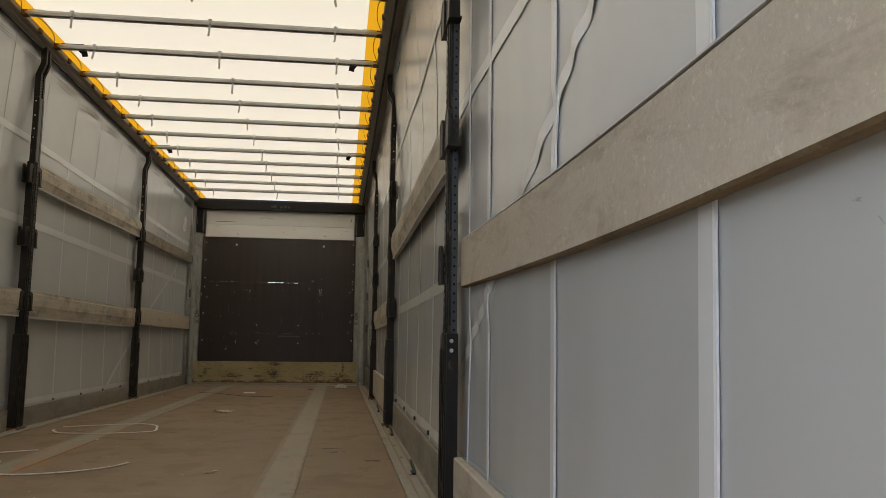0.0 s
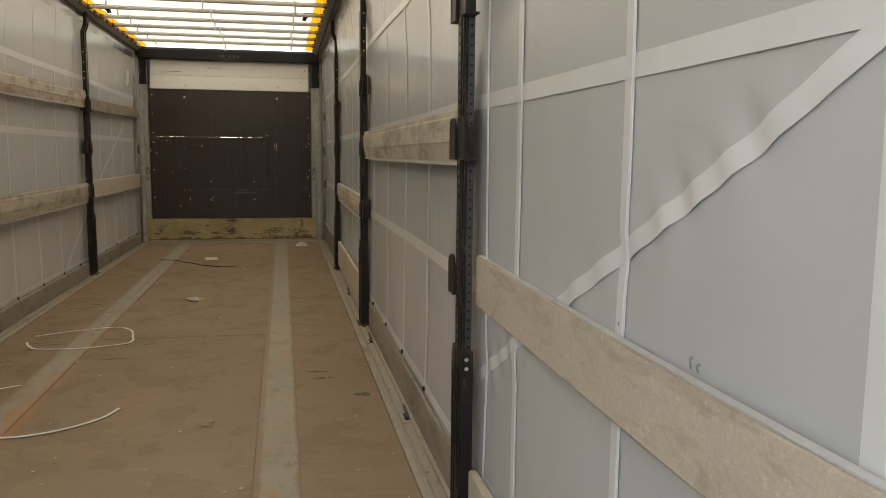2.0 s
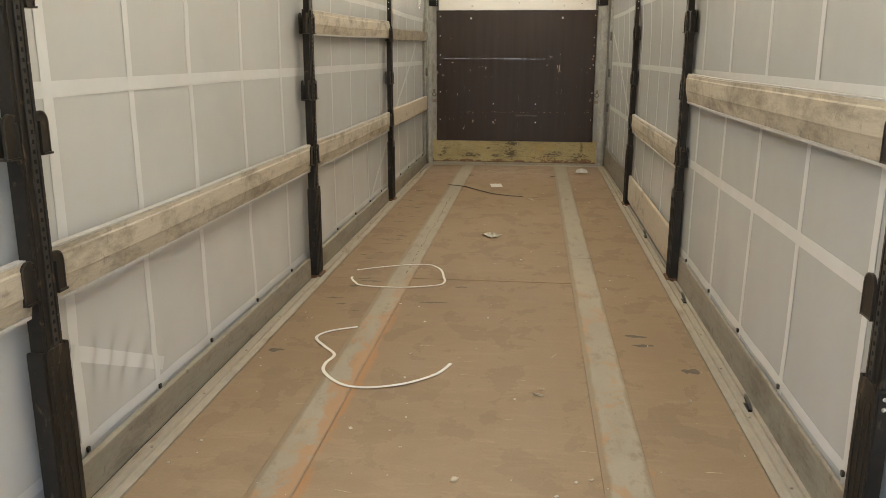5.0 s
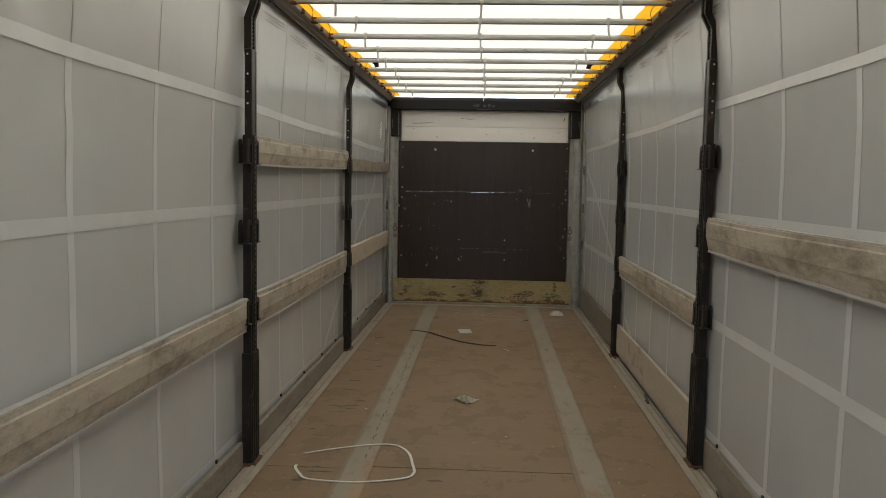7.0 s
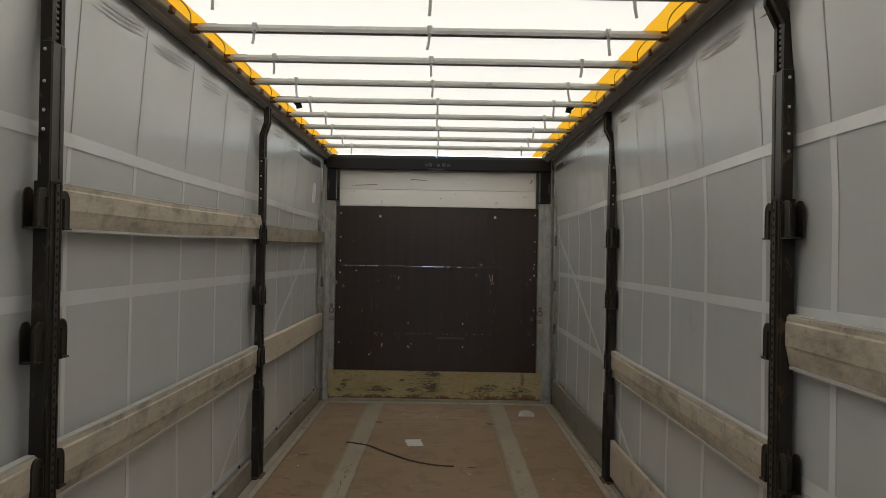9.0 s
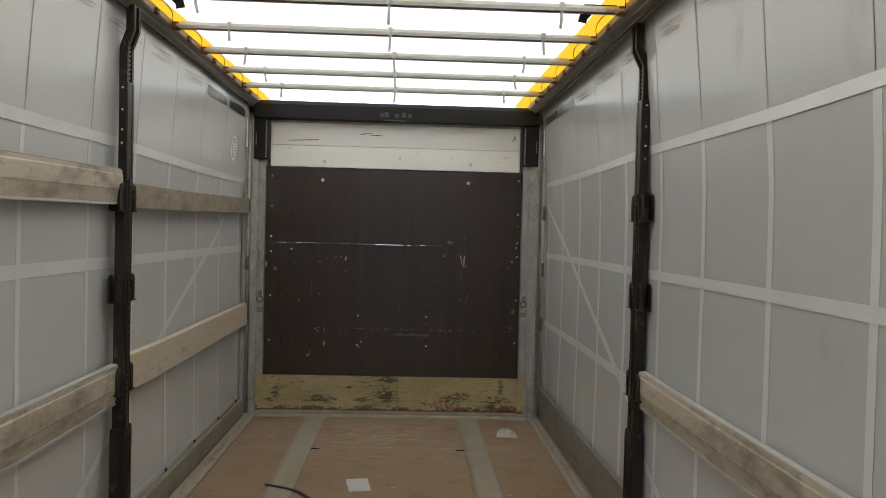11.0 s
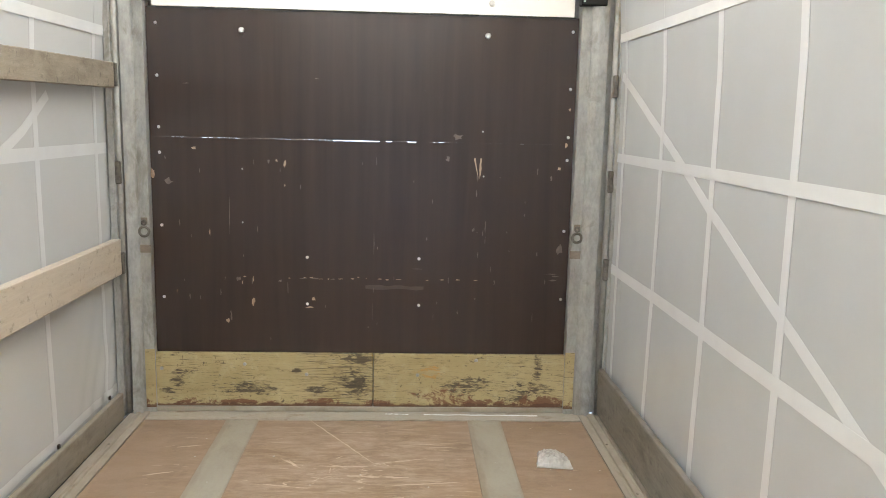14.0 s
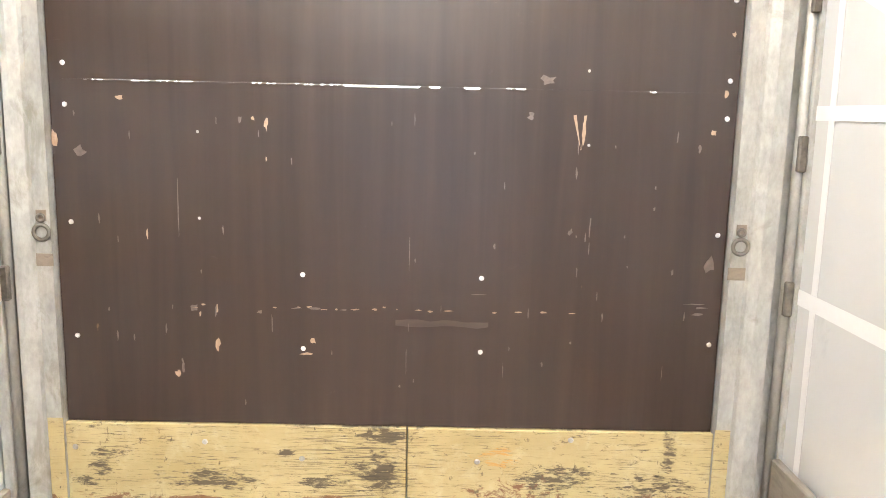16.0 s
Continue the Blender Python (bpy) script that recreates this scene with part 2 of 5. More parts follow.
def weathered_ply(name, c1, c2, dark, fleck, raw=0.0):
    """Grey sanded plywood: clouded, finely speckled, with dark stains and short scuffs along the board."""
    m, t, b, n, l = nodes_of(name)
    cloud = noise_of(t, coords(t, (1, 0.6, 1)), 5.0, 9, 0.70, 0.3)
    sand = noise_of(t, coords(t), 130.0, 5, 0.72)
    dots = noise_of(t, coords(t), 60.0, 6, 0.78, 0.2)
    stain = noise_of(t, coords(t, (1, 0.45, 1.5)), 6.5, 9, 0.74, 0.5)
    scuff = noise_of(t, coords(t, (1, 2.2, 16.0)), 2.6, 7, 0.70, 0.25)
    col = mix(t, ramp(t, cloud, 0.30, 0.70), c1, c2)
    col = mix(t, 0.24, col, mix(t, ramp(t, sand, 0.30, 0.70), tuple(0.55 * c for c in c1), tuple(1.25 * c for c in c2)))
    col = mix(t, math_of(t, "MULTIPLY", ramp(t, stain, 0.51, 0.66), 0.72), col, dark)
    col = mix(t, math_of(t, "MULTIPLY", ramp(t, scuff, 0.64, 0.72), 0.4), col, dark)
    col = mix(t, math_of(t, "MULTIPLY", ramp(t, dots, 0.60, 0.70), 0.35), col, fleck)
    col = mix(t, math_of(t, "MULTIPLY", ramp(t, dots, 0.40, 0.31), 0.25), col, tuple(0.6 * c for c in dark))
    l.new(col, b.inputs["Base Color"])
    b.inputs["Roughness"].default_value = 0.7
    b.inputs["Specular IOR Level"].default_value = 0.3
    bump(t, b, math_of(t, "ADD", sand, math_of(t, "MULTIPLY", stain, 2.0 * raw)), 0.3 + 0.5 * raw, 0.002 + 0.004 * raw)
    return m


M_SLAT_GREY = weathered_ply("side_board_ply_grey", (0.55, 0.478, 0.378), (0.66, 0.588, 0.478), (0.34, 0.280, 0.205), (0.72, 0.67, 0.57))
M_SLAT_EDGE = weathered_ply("board_raw_edge", (0.215, 0.145, 0.078), (0.36, 0.265, 0.155), (0.085, 0.055, 0.030), (0.47, 0.38, 0.26), 1.0)


def floor_material():
    m, t, b, n, l = nodes_of("floor_plywood")
    v = coords(t)
    big = noise_of(t, v, 0.9, 4, 0.55, 0.2)
    mid = noise_of(t, coords(t, (1, 0.7, 1)), 4.0, 8, 0.62, 0.15)
    fine = noise_of(t, v, 95, 4, 0.6)
    col = mix(t, ramp(t, big, 0.25, 0.75), (0.226, 0.150, 0.085), (0.286, 0.197, 0.118))
    col = mix(t, math_of(t, "MULTIPLY", ramp(t, mid, 0.40, 0.85), 0.40), col, (0.345, 0.258, 0.167))
    col = mix(t, math_of(t, "MULTIPLY", ramp(t, mid, 0.55, 0.20), 0.35), col, (0.125, 0.085, 0.050))
    # short dark skid marks across, dark blots, pale flecks and faint wear along the walk
    skid = noise_of(t, coords(t, (1.6, 7.0, 1)), 1.9, 6, 0.62, 0.25)
    col = mix(t, math_of(t, "MULTIPLY", ramp(t, skid, 0.70, 0.86), 0.5), col, (0.076, 0.053, 0.034))
    blot = noise_of(t, coords(t, (1.0, 1.5, 1)), 7.0, 6, 0.6, 0.2)
    col = mix(t, math_of(t, "MULTIPLY", ramp(t, blot, 0.55, 0.95), 0.4), col, (0.125, 0.084, 0.048))
    worn = noise_of(t, coords(t, (5.0, 0.9, 1)), 2.2, 6, 0.7, 0.3)
    col = mix(t, math_of(t, "MULTIPLY", ramp(t, worn, 0.52, 0.85), 0.28), col, (0.346, 0.260, 0.167))
    fleck = noise_of(t, v, 30, 5, 0.75, 0.4)
    col = mix(t, math_of(t, "MULTIPLY", ramp(t, fleck, 0.66, 0.74), 0.45), col, (0.366, 0.284, 0.189))
    # trodden zone paled towards the rear, daylight put into its colour, and long pale drag marks across
    yy, xx = axis(t, 1), axis(t, 0)
    rear_lit = math_of(t, "SUBTRACT", 1.0, math_of(t, "MULTIPLY", math_of(t, "SUBTRACT", yy, 3.2), 0.45), True)
    rear_lit = math_of(t, "MULTIPLY", rear_lit, ramp(t, noise_of(t, coords(t, (0.9, 1.6, 1)), 2.0, 7, 0.62, 0.2), 0.25, 0.75))
    col = mix(t, math_of(t, "MULTIPLY", rear_lit, 0.72), col, (0.45, 0.342, 0.235))
    drag = noise_of(t, coords(t, (1.3, 5.0, 1)), 2.6, 8, 0.70, 0.5)
    col = mix(t, math_of(t, "MULTIPLY", ramp(t, drag, 0.54, 0.85), 0.16), col, (0.36, 0.28, 0.20))
    col = mix(t, math_of(t, "MULTIPLY", ramp(t, drag, 0.44, 0.24), 0.12), col, (0.13, 0.088, 0.052))
    # rubbed paler and pinker towards the bulkhead
    front_ = math_of(t, "MULTIPLY", math_of(t, "SUBTRACT", yy, 10.3), 0.75, True)
    front_ = math_of(t, "MULTIPLY", front_, ramp(t, noise_of(t, coords(t, (1.2, 2.6, 1)), 2.4, 8, 0.66, 0.3), 0.22, 0.62))
    col = mix(t, math_of(t, "MULTIPLY", front_, 0.72), col, (0.375, 0.272, 0.205))
    # bright scraped patch before the bulkhead
    near = math_of(t, "SUBTRACT", 1.2, math_of(t, "MULTIPLY", math_of(t, "ABSOLUTE", math_of(t, "SUBTRACT", yy, 11.85)), 1.1), True)
    cen = math_of(t, "SUBTRACT", 1.2, math_of(t, "MULTIPLY", math_of(t, "ABSOLUTE", xx), 1.15), True)
    scrape = math_of(t, "MULTIPLY", math_of(t, "MULTIPLY", near, cen), ramp(t, noise_of(t, coords(t, (2.2, 8.0, 1)), 2.8, 10, 0.80, 0.3), 0.46, 0.60))
    col = mix(t, math_of(t, "MULTIPLY", scrape, 0.62), col, (0.55, 0.44, 0.34))
    # rust run out beside the steel strips
    rn = noise_of(t, coords(t, (1, 0.6, 1)), 6.5, 7, 0.68, 0.5)
    rag = math_of(t, "MULTIPLY", math_of(t, "SUBTRACT", rn, 0.5), 0.16)
    run = math_of(t, "MULTIPLY", math_of(t, "SUBTRACT", 0.036, math_of(t, "SUBTRACT", math_of(t, "ABSOLUTE", math_of(t, "ADD", xx, 0.543)), rag)), 40.0, True)
    along = math_of(t, "SUBTRACT", 1.0, math_of(t, "MULTIPLY", math_of(t, "ABSOLUTE", math_of(t, "SUBTRACT", yy, 4.5)), 0.42), True)
    rust = math_of(t, "MULTIPLY", run, math_of(t, "MULTIPLY", along, 1.6, True))
    run2 = math_of(t, "SUBTRACT", 1.0, math_of(t, "MULTIPLY", math_of(t, "ABSOLUTE", math_of(t, "SUBTRACT", xx, 0.706)), 32.0), True)
    rust2 = math_of(t, "MULTIPLY", math_of(t, "MULTIPLY", run2, along), ramp(t, rn, 0.54, 0.66))
    col = mix(t, math_of(t, "MULTIPLY", math_of(t, "ADD", rust, rust2, True), 0.80), col, (0.40, 0.185, 0.070))
    col = mix(t, 0.22, col, mix(t, fine, (0.102, 0.066, 0.042), (0.346, 0.245, 0.160)))
    l.new(col, b.inputs["Base Color"])
    l.new(math_of(t, "ADD", math_of(t, "MULTIPLY", mid, 0.3), 0.42), b.inputs["Roughness"])
    b.inputs["Specular IOR Level"].default_value = 0.35
    bump(t, b, fine, 0.08, 0.002)
    return m


def strip_material():
    m, t, b, n, l = nodes_of("floor_steel_strip")
    v = coords(t, (1, 0.45, 1))
    big = noise_of(t, v, 3.0, 6, 0.65, 0.5)
    fine = noise_of(t, coords(t), 80, 4, 0.6)
    rn = noise_of(t, coords(t, (1, 0.7, 1)), 5.0, 8, 0.66, 0.5)
    col = mix(t, ramp(t, big, 0.32, 0.68), (0.275, 0.237, 0.180), (0.370, 0.325, 0.255))
    col = mix(t, math_of(t, "MULTIPLY", ramp(t, noise_of(t, v, 11, 7, 0.72), 0.53, 0.68), 0.75), col, (0.150, 0.118, 0.080))
    yy = axis(t, 1)
    along = math_of(t, "SUBTRACT", 1.25, math_of(t, "MULTIPLY", math_of(t, "ABSOLUTE", math_of(t, "SUBTRACT", yy, 4.3)), 0.40), True)
    rust = math_of(t, "MULTIPLY", along, ramp(t, rn, 0.52, 0.61))
    xx = axis(t, 0)
    rag_ = math_of(t, "MULTIPLY", math_of(t, "SUBTRACT", noise_of(t, coords(t, (1, 0.6, 1)), 6.5, 7, 0.68, 0.5), 0.5), 0.30)
    side = math_of(t, "MULTIPLY", math_of(t, "ADD", math_of(t, "ADD", xx, 0.602), rag_), 45.0, True)
    inner = math_of(t, "MULTIPLY", math_of(t, "LESS_THAN", xx, 0.0), side)
    far = math_of(t, "MULTIPLY", math_of(t, "GREATER_THAN", xx, 0.0), math_of(t, "MULTIPLY", math_of(t, "SUBTRACT", math_of(t, "ADD", 0.550, rag_), xx), 45.0, True))
    lip = math_of(t, "MULTIPLY", math_of(t, "ADD", inner, far, True), math_of(t, "MULTIPLY", along, 1.3, True))
    rust = math_of(t, "ADD", rust, lip, True)
    col = mix(t, math_of(t, "MULTIPLY", rust, 0.72), col, (0.42, 0.195, 0.075))
    off = math_of(t, "MULTIPLY", math_of(t, "ABSOLUTE", math_of(t, "SUBTRACT", math_of(t, "ABSOLUTE", xx), 0.618)), 12.2)
    rag = math_of(t, "ADD", off, math_of(t, "MULTIPLY", noise_of(t, coords(t, (1, 0.5, 1)), 9.0, 6, 0.65), 0.55))
    grime = math_of(t, "MULTIPLY", math_of(t, "SUBTRACT", rag, 1.02), 6.0, True)
    col = mix(t, math_of(t, "MULTIPLY", grime, 0.8), col, (0.189, 0.136, 0.080))
    # bare grey zinc towards the bulkhead
    zinc = math_of(t, "MULTIPLY", math_of(t, "SUBTRACT", yy, 10.3), 0.75, True)
    zinc = math_of(t, "MULTIPLY", zinc, ramp(t, big, 0.25, 0.55))
    col = mix(t, math_of(t, "MULTIPLY", zinc, 0.7), col, (0.415, 0.395, 0.335))
    col = mix(t, 0.2, col, mix(t, fine, (0.194, 0.160, 0.113), (0.466, 0.414, 0.322)))
    l.new(col, b.inputs["Base Color"])
    b.inputs["Metallic"].default_value = 0.2
    l.new(math_of(t, "ADD", math_of(t, "MULTIPLY", big, 0.3), 0.38), b.inputs["Roughness"])
    bump(t, b, rn, 0.12, 0.002)
    return m


def phenolic_material():
    """Dark brown film-faced plywood of the bulkhead, with vertical streaks, scuffs and chips down to the wood."""
    m, t, b, n, l = nodes_of("bulkhead_film_ply")
    streak = noise_of(t, coords(t, (8.0, 1, 0.35)), 2.0, 8, 0.62, 0.5)
    big = noise_of(t, coords(t), 1.6, 5, 0.6, 0.3)
    scuff = noise_of(t, coords(t, (2.0, 1, 3.2)), 6.0, 8, 0.74, 0.8)
    chipn = noise_of(t, coords(t, (3.0, 1, 1.2)), 7.0, 4, 0.55, 0.2)
    col = mix(t, ramp(t, streak, 0.30, 0.72), (0.0290, 0.0187, 0.0153), (0.0430, 0.0277, 0.0226))
    col = mix(t, math_of(t, "MULTIPLY", ramp(t, big, 0.40, 0.68), 0.35), col, (0.039, 0.0268, 0.0225))
    col = mix(t, math_of(t, "MULTIPLY", ramp(t, scuff, 0.66, 0.76), 0.4), col, (0.10, 0.078, 0.064))
    low = math_of(t, "SUBTRACT", 1.3, axis(t, 2), True)
    col = mix(t, math_of(t, "MULTIPLY", math_of(t, "MULTIPLY", ramp(t, chipn, 0.745, 0.77), 0.7), low), col, (0.30, 0.19, 0.10))
    l.new(col, b.inputs["Base Color"])
    l.new(math_of(t, "ADD", math_of(t, "MULTIPLY", big, 0.10), 0.19), b.inputs["Roughness"])
    b.inputs["Specular IOR Level"].default_value = 0.58
    bump(t, b, scuff, 0.05, 0.002)
    return m


def kick_material():
    """Yellow paint, scraped through to dark wood in blotches and thin cracks, rusty along the foot."""
    m, t, b, n, l = nodes_of("kick_board_yellow")
    big = noise_of(t, coords(t, (1.0, 1, 1.6)), 3.0, 6, 0.6, 0.5)
    dash = noise_of(t, coords(t, (8.0, 1, 170.0)), 1.8, 7, 0.72, 0.10)
    where = noise_of(t, coords(t, (2.4, 1, 1.6)), 2.0, 5, 0.64, 0.4)
    dark = noise_of(t, coords(t, (2.6, 1, 11.0)), 7.0, 9, 0.74, 0.3)
    crack = noise_of(t, coords(t, (80.0, 1, 8.0)), 1.7, 6, 0.7, 0.4)
    rn = noise_of(t, coords(t, (1, 1, 1.6)), 11.0, 8, 0.74, 0.5)
    worn = noise_of(t, coords(t, (1, 1, 1)), 16.0, 7, 0.72, 0.4)
    col = mix(t, ramp(t, big, 0.30, 0.70), (0.345, 0.274, 0.128), (0.455, 0.374, 0.198))
    col = mix(t, math_of(t, "MULTIPLY", ramp(t, worn, 0.52, 0.72), 0.45), col, (0.51, 0.46, 0.31))
    col = mix(t, math_of(t, "MULTIPLY", math_of(t, "MULTIPLY", ramp(t, dash, 0.55, 0.62), ramp(t, where, 0.34, 0.52)), 0.82), col, (0.085, 0.066, 0.040))
    col = mix(t, math_of(t, "MULTIPLY", math_of(t, "MULTIPLY", ramp(t, crack, 0.57, 0.63), ramp(t, where, 0.64, 0.44)), 0.75), col, (0.12, 0.088, 0.05))
    x, z = axis(t, 0), axis(t, 2)
    # a field of level scratches beside the joint, and scattered short ones
    field = math_of(t, "SUBTRACT", 1.15, math_of(t, "MULTIPLY", math_of(t, "ABSOLUTE", math_of(t, "ADD", x, 0.14)), 4.2), True)
    rows_ = noise_of(t, coords(t, (3.2, 1, 120.0)), 1.6, 5, 0.62, 0.12)
    col = mix(t, math_of(t, "MULTIPLY", math_of(t, "MULTIPLY", ramp(t, rows_, 0.52, 0.58), field), 0.85), col, (0.075, 0.058, 0.036))
    col = mix(t, math_of(t, "MULTIPLY", ramp(t, noise_of(t, coords(t, (5.0, 1, 16.0)), 3.4, 6, 0.68, 0.3), 0.60, 0.68), 0.8), col, (0.085, 0.064, 0.038))
    chips_ = noise_of(t, coords(t, (1.4, 1, 1.0)), 24.0, 5, 0.6, 0.3)
    col = mix(t, math_of(t, "MULTIPLY", ramp(t, chips_, 0.64, 0.70), 0.8), col, (0.07, 0.052, 0.032))

    def blotch(cx, cz, rx, rz, colour, lo, hi, share, grain):
        """A stain with a ragged outline round one place."""
        dx = math_of(t, "MULTIPLY", math_of(t, "SUBTRACT", x, cx), 1 / rx)
        dz = math_of(t, "MULTIPLY", math_of(t, "SUBTRACT", z, cz), 1 / rz)
        away = math_of(t, "ADD", math_of(t, "MULTIPLY", dx, dx), math_of(t, "MULTIPLY", dz, dz))
        rough_ = math_of(t, "ADD", math_of(t, "MULTIPLY", math_of(t, "SUBTRACT", grain, 0.5), 2.6), 0.42)
        edge = math_of(t, "SUBTRACT", rough_, math_of(t, "MULTIPLY", away, 0.20))
        return mix(t, math_of(t, "MULTIPLY", ramp(t, edge, lo, hi), share), col, colour)

    for cx, cz, rx, rz in ((-0.60, 0.128, 0.12, 0.030), (-0.055, 0.155, 0.075, 0.07), (-0.056, 0.292, 0.10, 0.030), (0.52, 0.150, 0.11, 0.045), (-0.945, 0.213, 0.05, 0.016), (-0.985, 0.165, 0.03, 0.03), (-1.03, 0.115, 0.04, 0.016), (-0.25, 0.12, 0.06, 0.022), (0.80, 0.105, 0.06, 0.05), (0.90, 0.25, 0.02, 0.06), (0.90, 0.13, 0.07, 0.03), (-0.36, 0.225, 0.03, 0.014)):
        col = blotch(cx, cz, rx, rz, (0.050, 0.039, 0.027), 0.18, 0.42, 0.88, dark)
    col = blotch(0.325, 0.225, 0.075, 0.035, (0.46, 0.235, 0.05), 0.36, 0.52, 0.8, dark)
    for cx, cz, rx, rz in ((0.369, 0.080, 0.15, 0.055), (-0.328, 0.055, 0.13, 0.022), (0.926, 0.064, 0.16, 0.035), (-1.02, 0.055, 0.16, 0.026), (0.62, 0.052, 0.15, 0.02), (0.02, 0.05, 0.10, 0.018), (-0.66, 0.05, 0.2, 0.014)):
        col = blotch(cx, cz, rx, rz, (0.150, 0.058, 0.028), 0.24, 0.42, 0.88, rn)
    foot = math_of(t, "ADD", math_of(t, "MULTIPLY", math_of(t, "SUBTRACT", 0.052, z), 16.0), math_of(t, "SUBTRACT", rn, 0.52))
    col = mix(t, math_of(t, "MULTIPLY", ramp(t, foot, 0.0, 0.12), 0.85), col, (0.11, 0.048, 0.026))
    l.new(col, b.inputs["Base Color"])
    b.inputs["Roughness"].default_value = 0.6
    bump(t, b, dash, 0.3, 0.003)
    return m


def white_plank_material(k=1.0):
    m, t, b, n, l = nodes_of("white_planks")
    big = noise_of(t, coords(t, (0.6, 1, 2.0)), 2.5, 6, 0.6, 0.4)
    scr = noise_of(t, coords(t, (1.2, 1, 14.0)), 1.9, 6, 0.68, 0.5)
    sp = noise_of(t, coords(t), 11.0, 6, 0.66, 0.4)
    col = mix(t, ramp(t, big, 0.3, 0.7), (0.84 * k, 0.825 * k, 0.785 * k), (0.90 * k, 0.89 * k, 0.855 * k))
    col = mix(t, math_of(t, "MULTIPLY", ramp(t, scr, 0.70, 0.74), 0.8), col, (0.10, 0.095, 0.09))
    col = mix(t, math_of(t, "MULTIPLY", ramp(t, sp, 0.66, 0.74), 0.5), col, (0.42, 0.37, 0.30))
    l.new(col, b.inputs["Base Color"])
    b.inputs["Roughness"].default_value = 0.45
    bump(t, b, big, 0.1, 0.002)
    return m


M_FLOOR, M_STRIP, M_PHEN, M_KICK, M_WPLANK = floor_material(), strip_material(), phenolic_material(), kick_material(), white_plank_material()
M_WPLANK_GREY = white_plank_material(0.90)
M_SUBFLOOR = simple("under_floor_dark", (0.006, 0.005, 0.004), (0.012, 0.010, 0.008), 6, 0.9)
M_SILL = simple("worn_sill_plate", (0.32, 0.287, 0.235), (0.43, 0.395, 0.335), 5.0, 0.55, 0.1, (1, 3, 1), 60, 0.15, spots=(6.0, 0.56, 0.68, (0.27, 0.215, 0.16)))
M_SCRAPE = simple("floor_scrape", (0.36, 0.27, 0.19), (0.62, 0.50, 0.39), 22, 0.7)
M_SKID = simple("dark_scuff_mark", (0.055, 0.043, 0.032), (0.14, 0.105, 0.072), 14, 0.7)
M_CHIP = simple("bare_wood_chip", (0.20, 0.125, 0.075), (0.42, 0.305, 0.205), 45, 0.7)
M_SCUFF = simple("pale_scuff", (0.035, 0.024, 0.019), (0.13, 0.098, 0.080), 40, 0.6)
M_RUB = simple("brown_rub_mark", (0.026, 0.016, 0.013), (0.060, 0.036, 0.025), 26, 0.5, stretch=(0.5, 1, 2.0))


# ---------------------------------------------------------------- mesh helpers
def part(name, bm, material, parent=None, label="", smooth=False):
    """One mesh object from a bmesh, under a thing or a part."""
    me = bpy.data.meshes.new(name)
    bm.normal_update()
    bm.to_mesh(me)
    bm.free()
    for m in material if isinstance(material, (list, tuple)) else (material,):
        me.materials.append(m)
    if smooth:
        me.polygons.foreach_set("use_smooth", [True] * len(me.polygons))
    ob = new(name, me)
    if parent:
        ob.parent = parent
    if label:
        ob["label"] = label
    return ob


def thing(name, label, category, at=(0, 0, 0), group="", kind=""):
    ob = new(name)
    ob.empty_display_size = 0.1
    ob.location = at
    return tagged(ob, label, category, group, kind)


def box(bm, x0, x1, y0, y1, z0, z1, bev=0.0):
    r = bmesh.ops.create_cube(bm, size=1)
    for v in r["verts"]:
        v.co = Vector((x0 + (v.co.x + .5) * (x1 - x0), y0 + (v.co.y + .5) * (y1 - y0), z0 + (v.co.z + .5) * (z1 - z0)))
    if bev:
        es = list({e for v in r["verts"] for e in v.link_edges})
        bmesh.ops.bevel(bm, geom=es, offset=bev, segments=1, affect="EDGES")
    return bm


def boxed(*a, bev=0.0):
    return box(bmesh.new(), *a, bev=bev)


def extrude_y(profile, y0, y1, steps=1, wobble=None, bm=None):
    """A closed (x, z) profile drawn along y, capped; wobble(y) shifts it by (dx, dz)."""
    bm = bm or bmesh.new()
    rings = []
    for i in range(steps + 1):
        y = y0 + (y1 - y0) * i / steps
        dx, dz = wobble(y) if wobble else (0, 0)
        rings.append([bm.verts.new((x + dx, y, z + dz)) for x, z in profile])
    k = len(profile)
    for a, b in zip(rings, rings[1:]):
        for j in range(k):
            bm.faces.new((a[j], a[(j + 1) % k], b[(j + 1) % k], b[j]))
    bm.faces.new(rings[0][::-1]), bm.faces.new(rings[-1])
    bmesh.ops.recalc_face_normals(bm, faces=bm.faces[:])
    return bm


def extrude_x(profile, x0, x1, bm=None):
    bm = bm or bmesh.new()
    a = [bm.verts.new((x0, y, z)) for y, z in profile]
    b = [bm.verts.new((x1, y, z)) for y, z in profile]
    k = len(profile)
    for j in range(k):
        bm.faces.new((a[j], a[(j + 1) % k], b[(j + 1) % k], b[j]))
    bm.faces.new(a[::-1]), bm.faces.new(b)
    bmesh.ops.recalc_face_normals(bm, faces=bm.faces[:])
    return bm


def rounded_top(w, h, r, n=5):
    """Outline of a plate of width w and height h with a rounded top, centred on w, standing on 0."""
    pts = [(-w / 2, 0), (w / 2, 0)]
    for i in range(n + 1):
        a = math.pi / 2 * i / n
        pts.append((w / 2 - r + r * math.cos(a), h - r + r * math.sin(a)))
    for i in range(n + 1):
        a = math.pi / 2 * (1 + i / n)
        pts.append((-w / 2 + r + r * math.cos(a), h - r + r * math.sin(a)))
    return pts


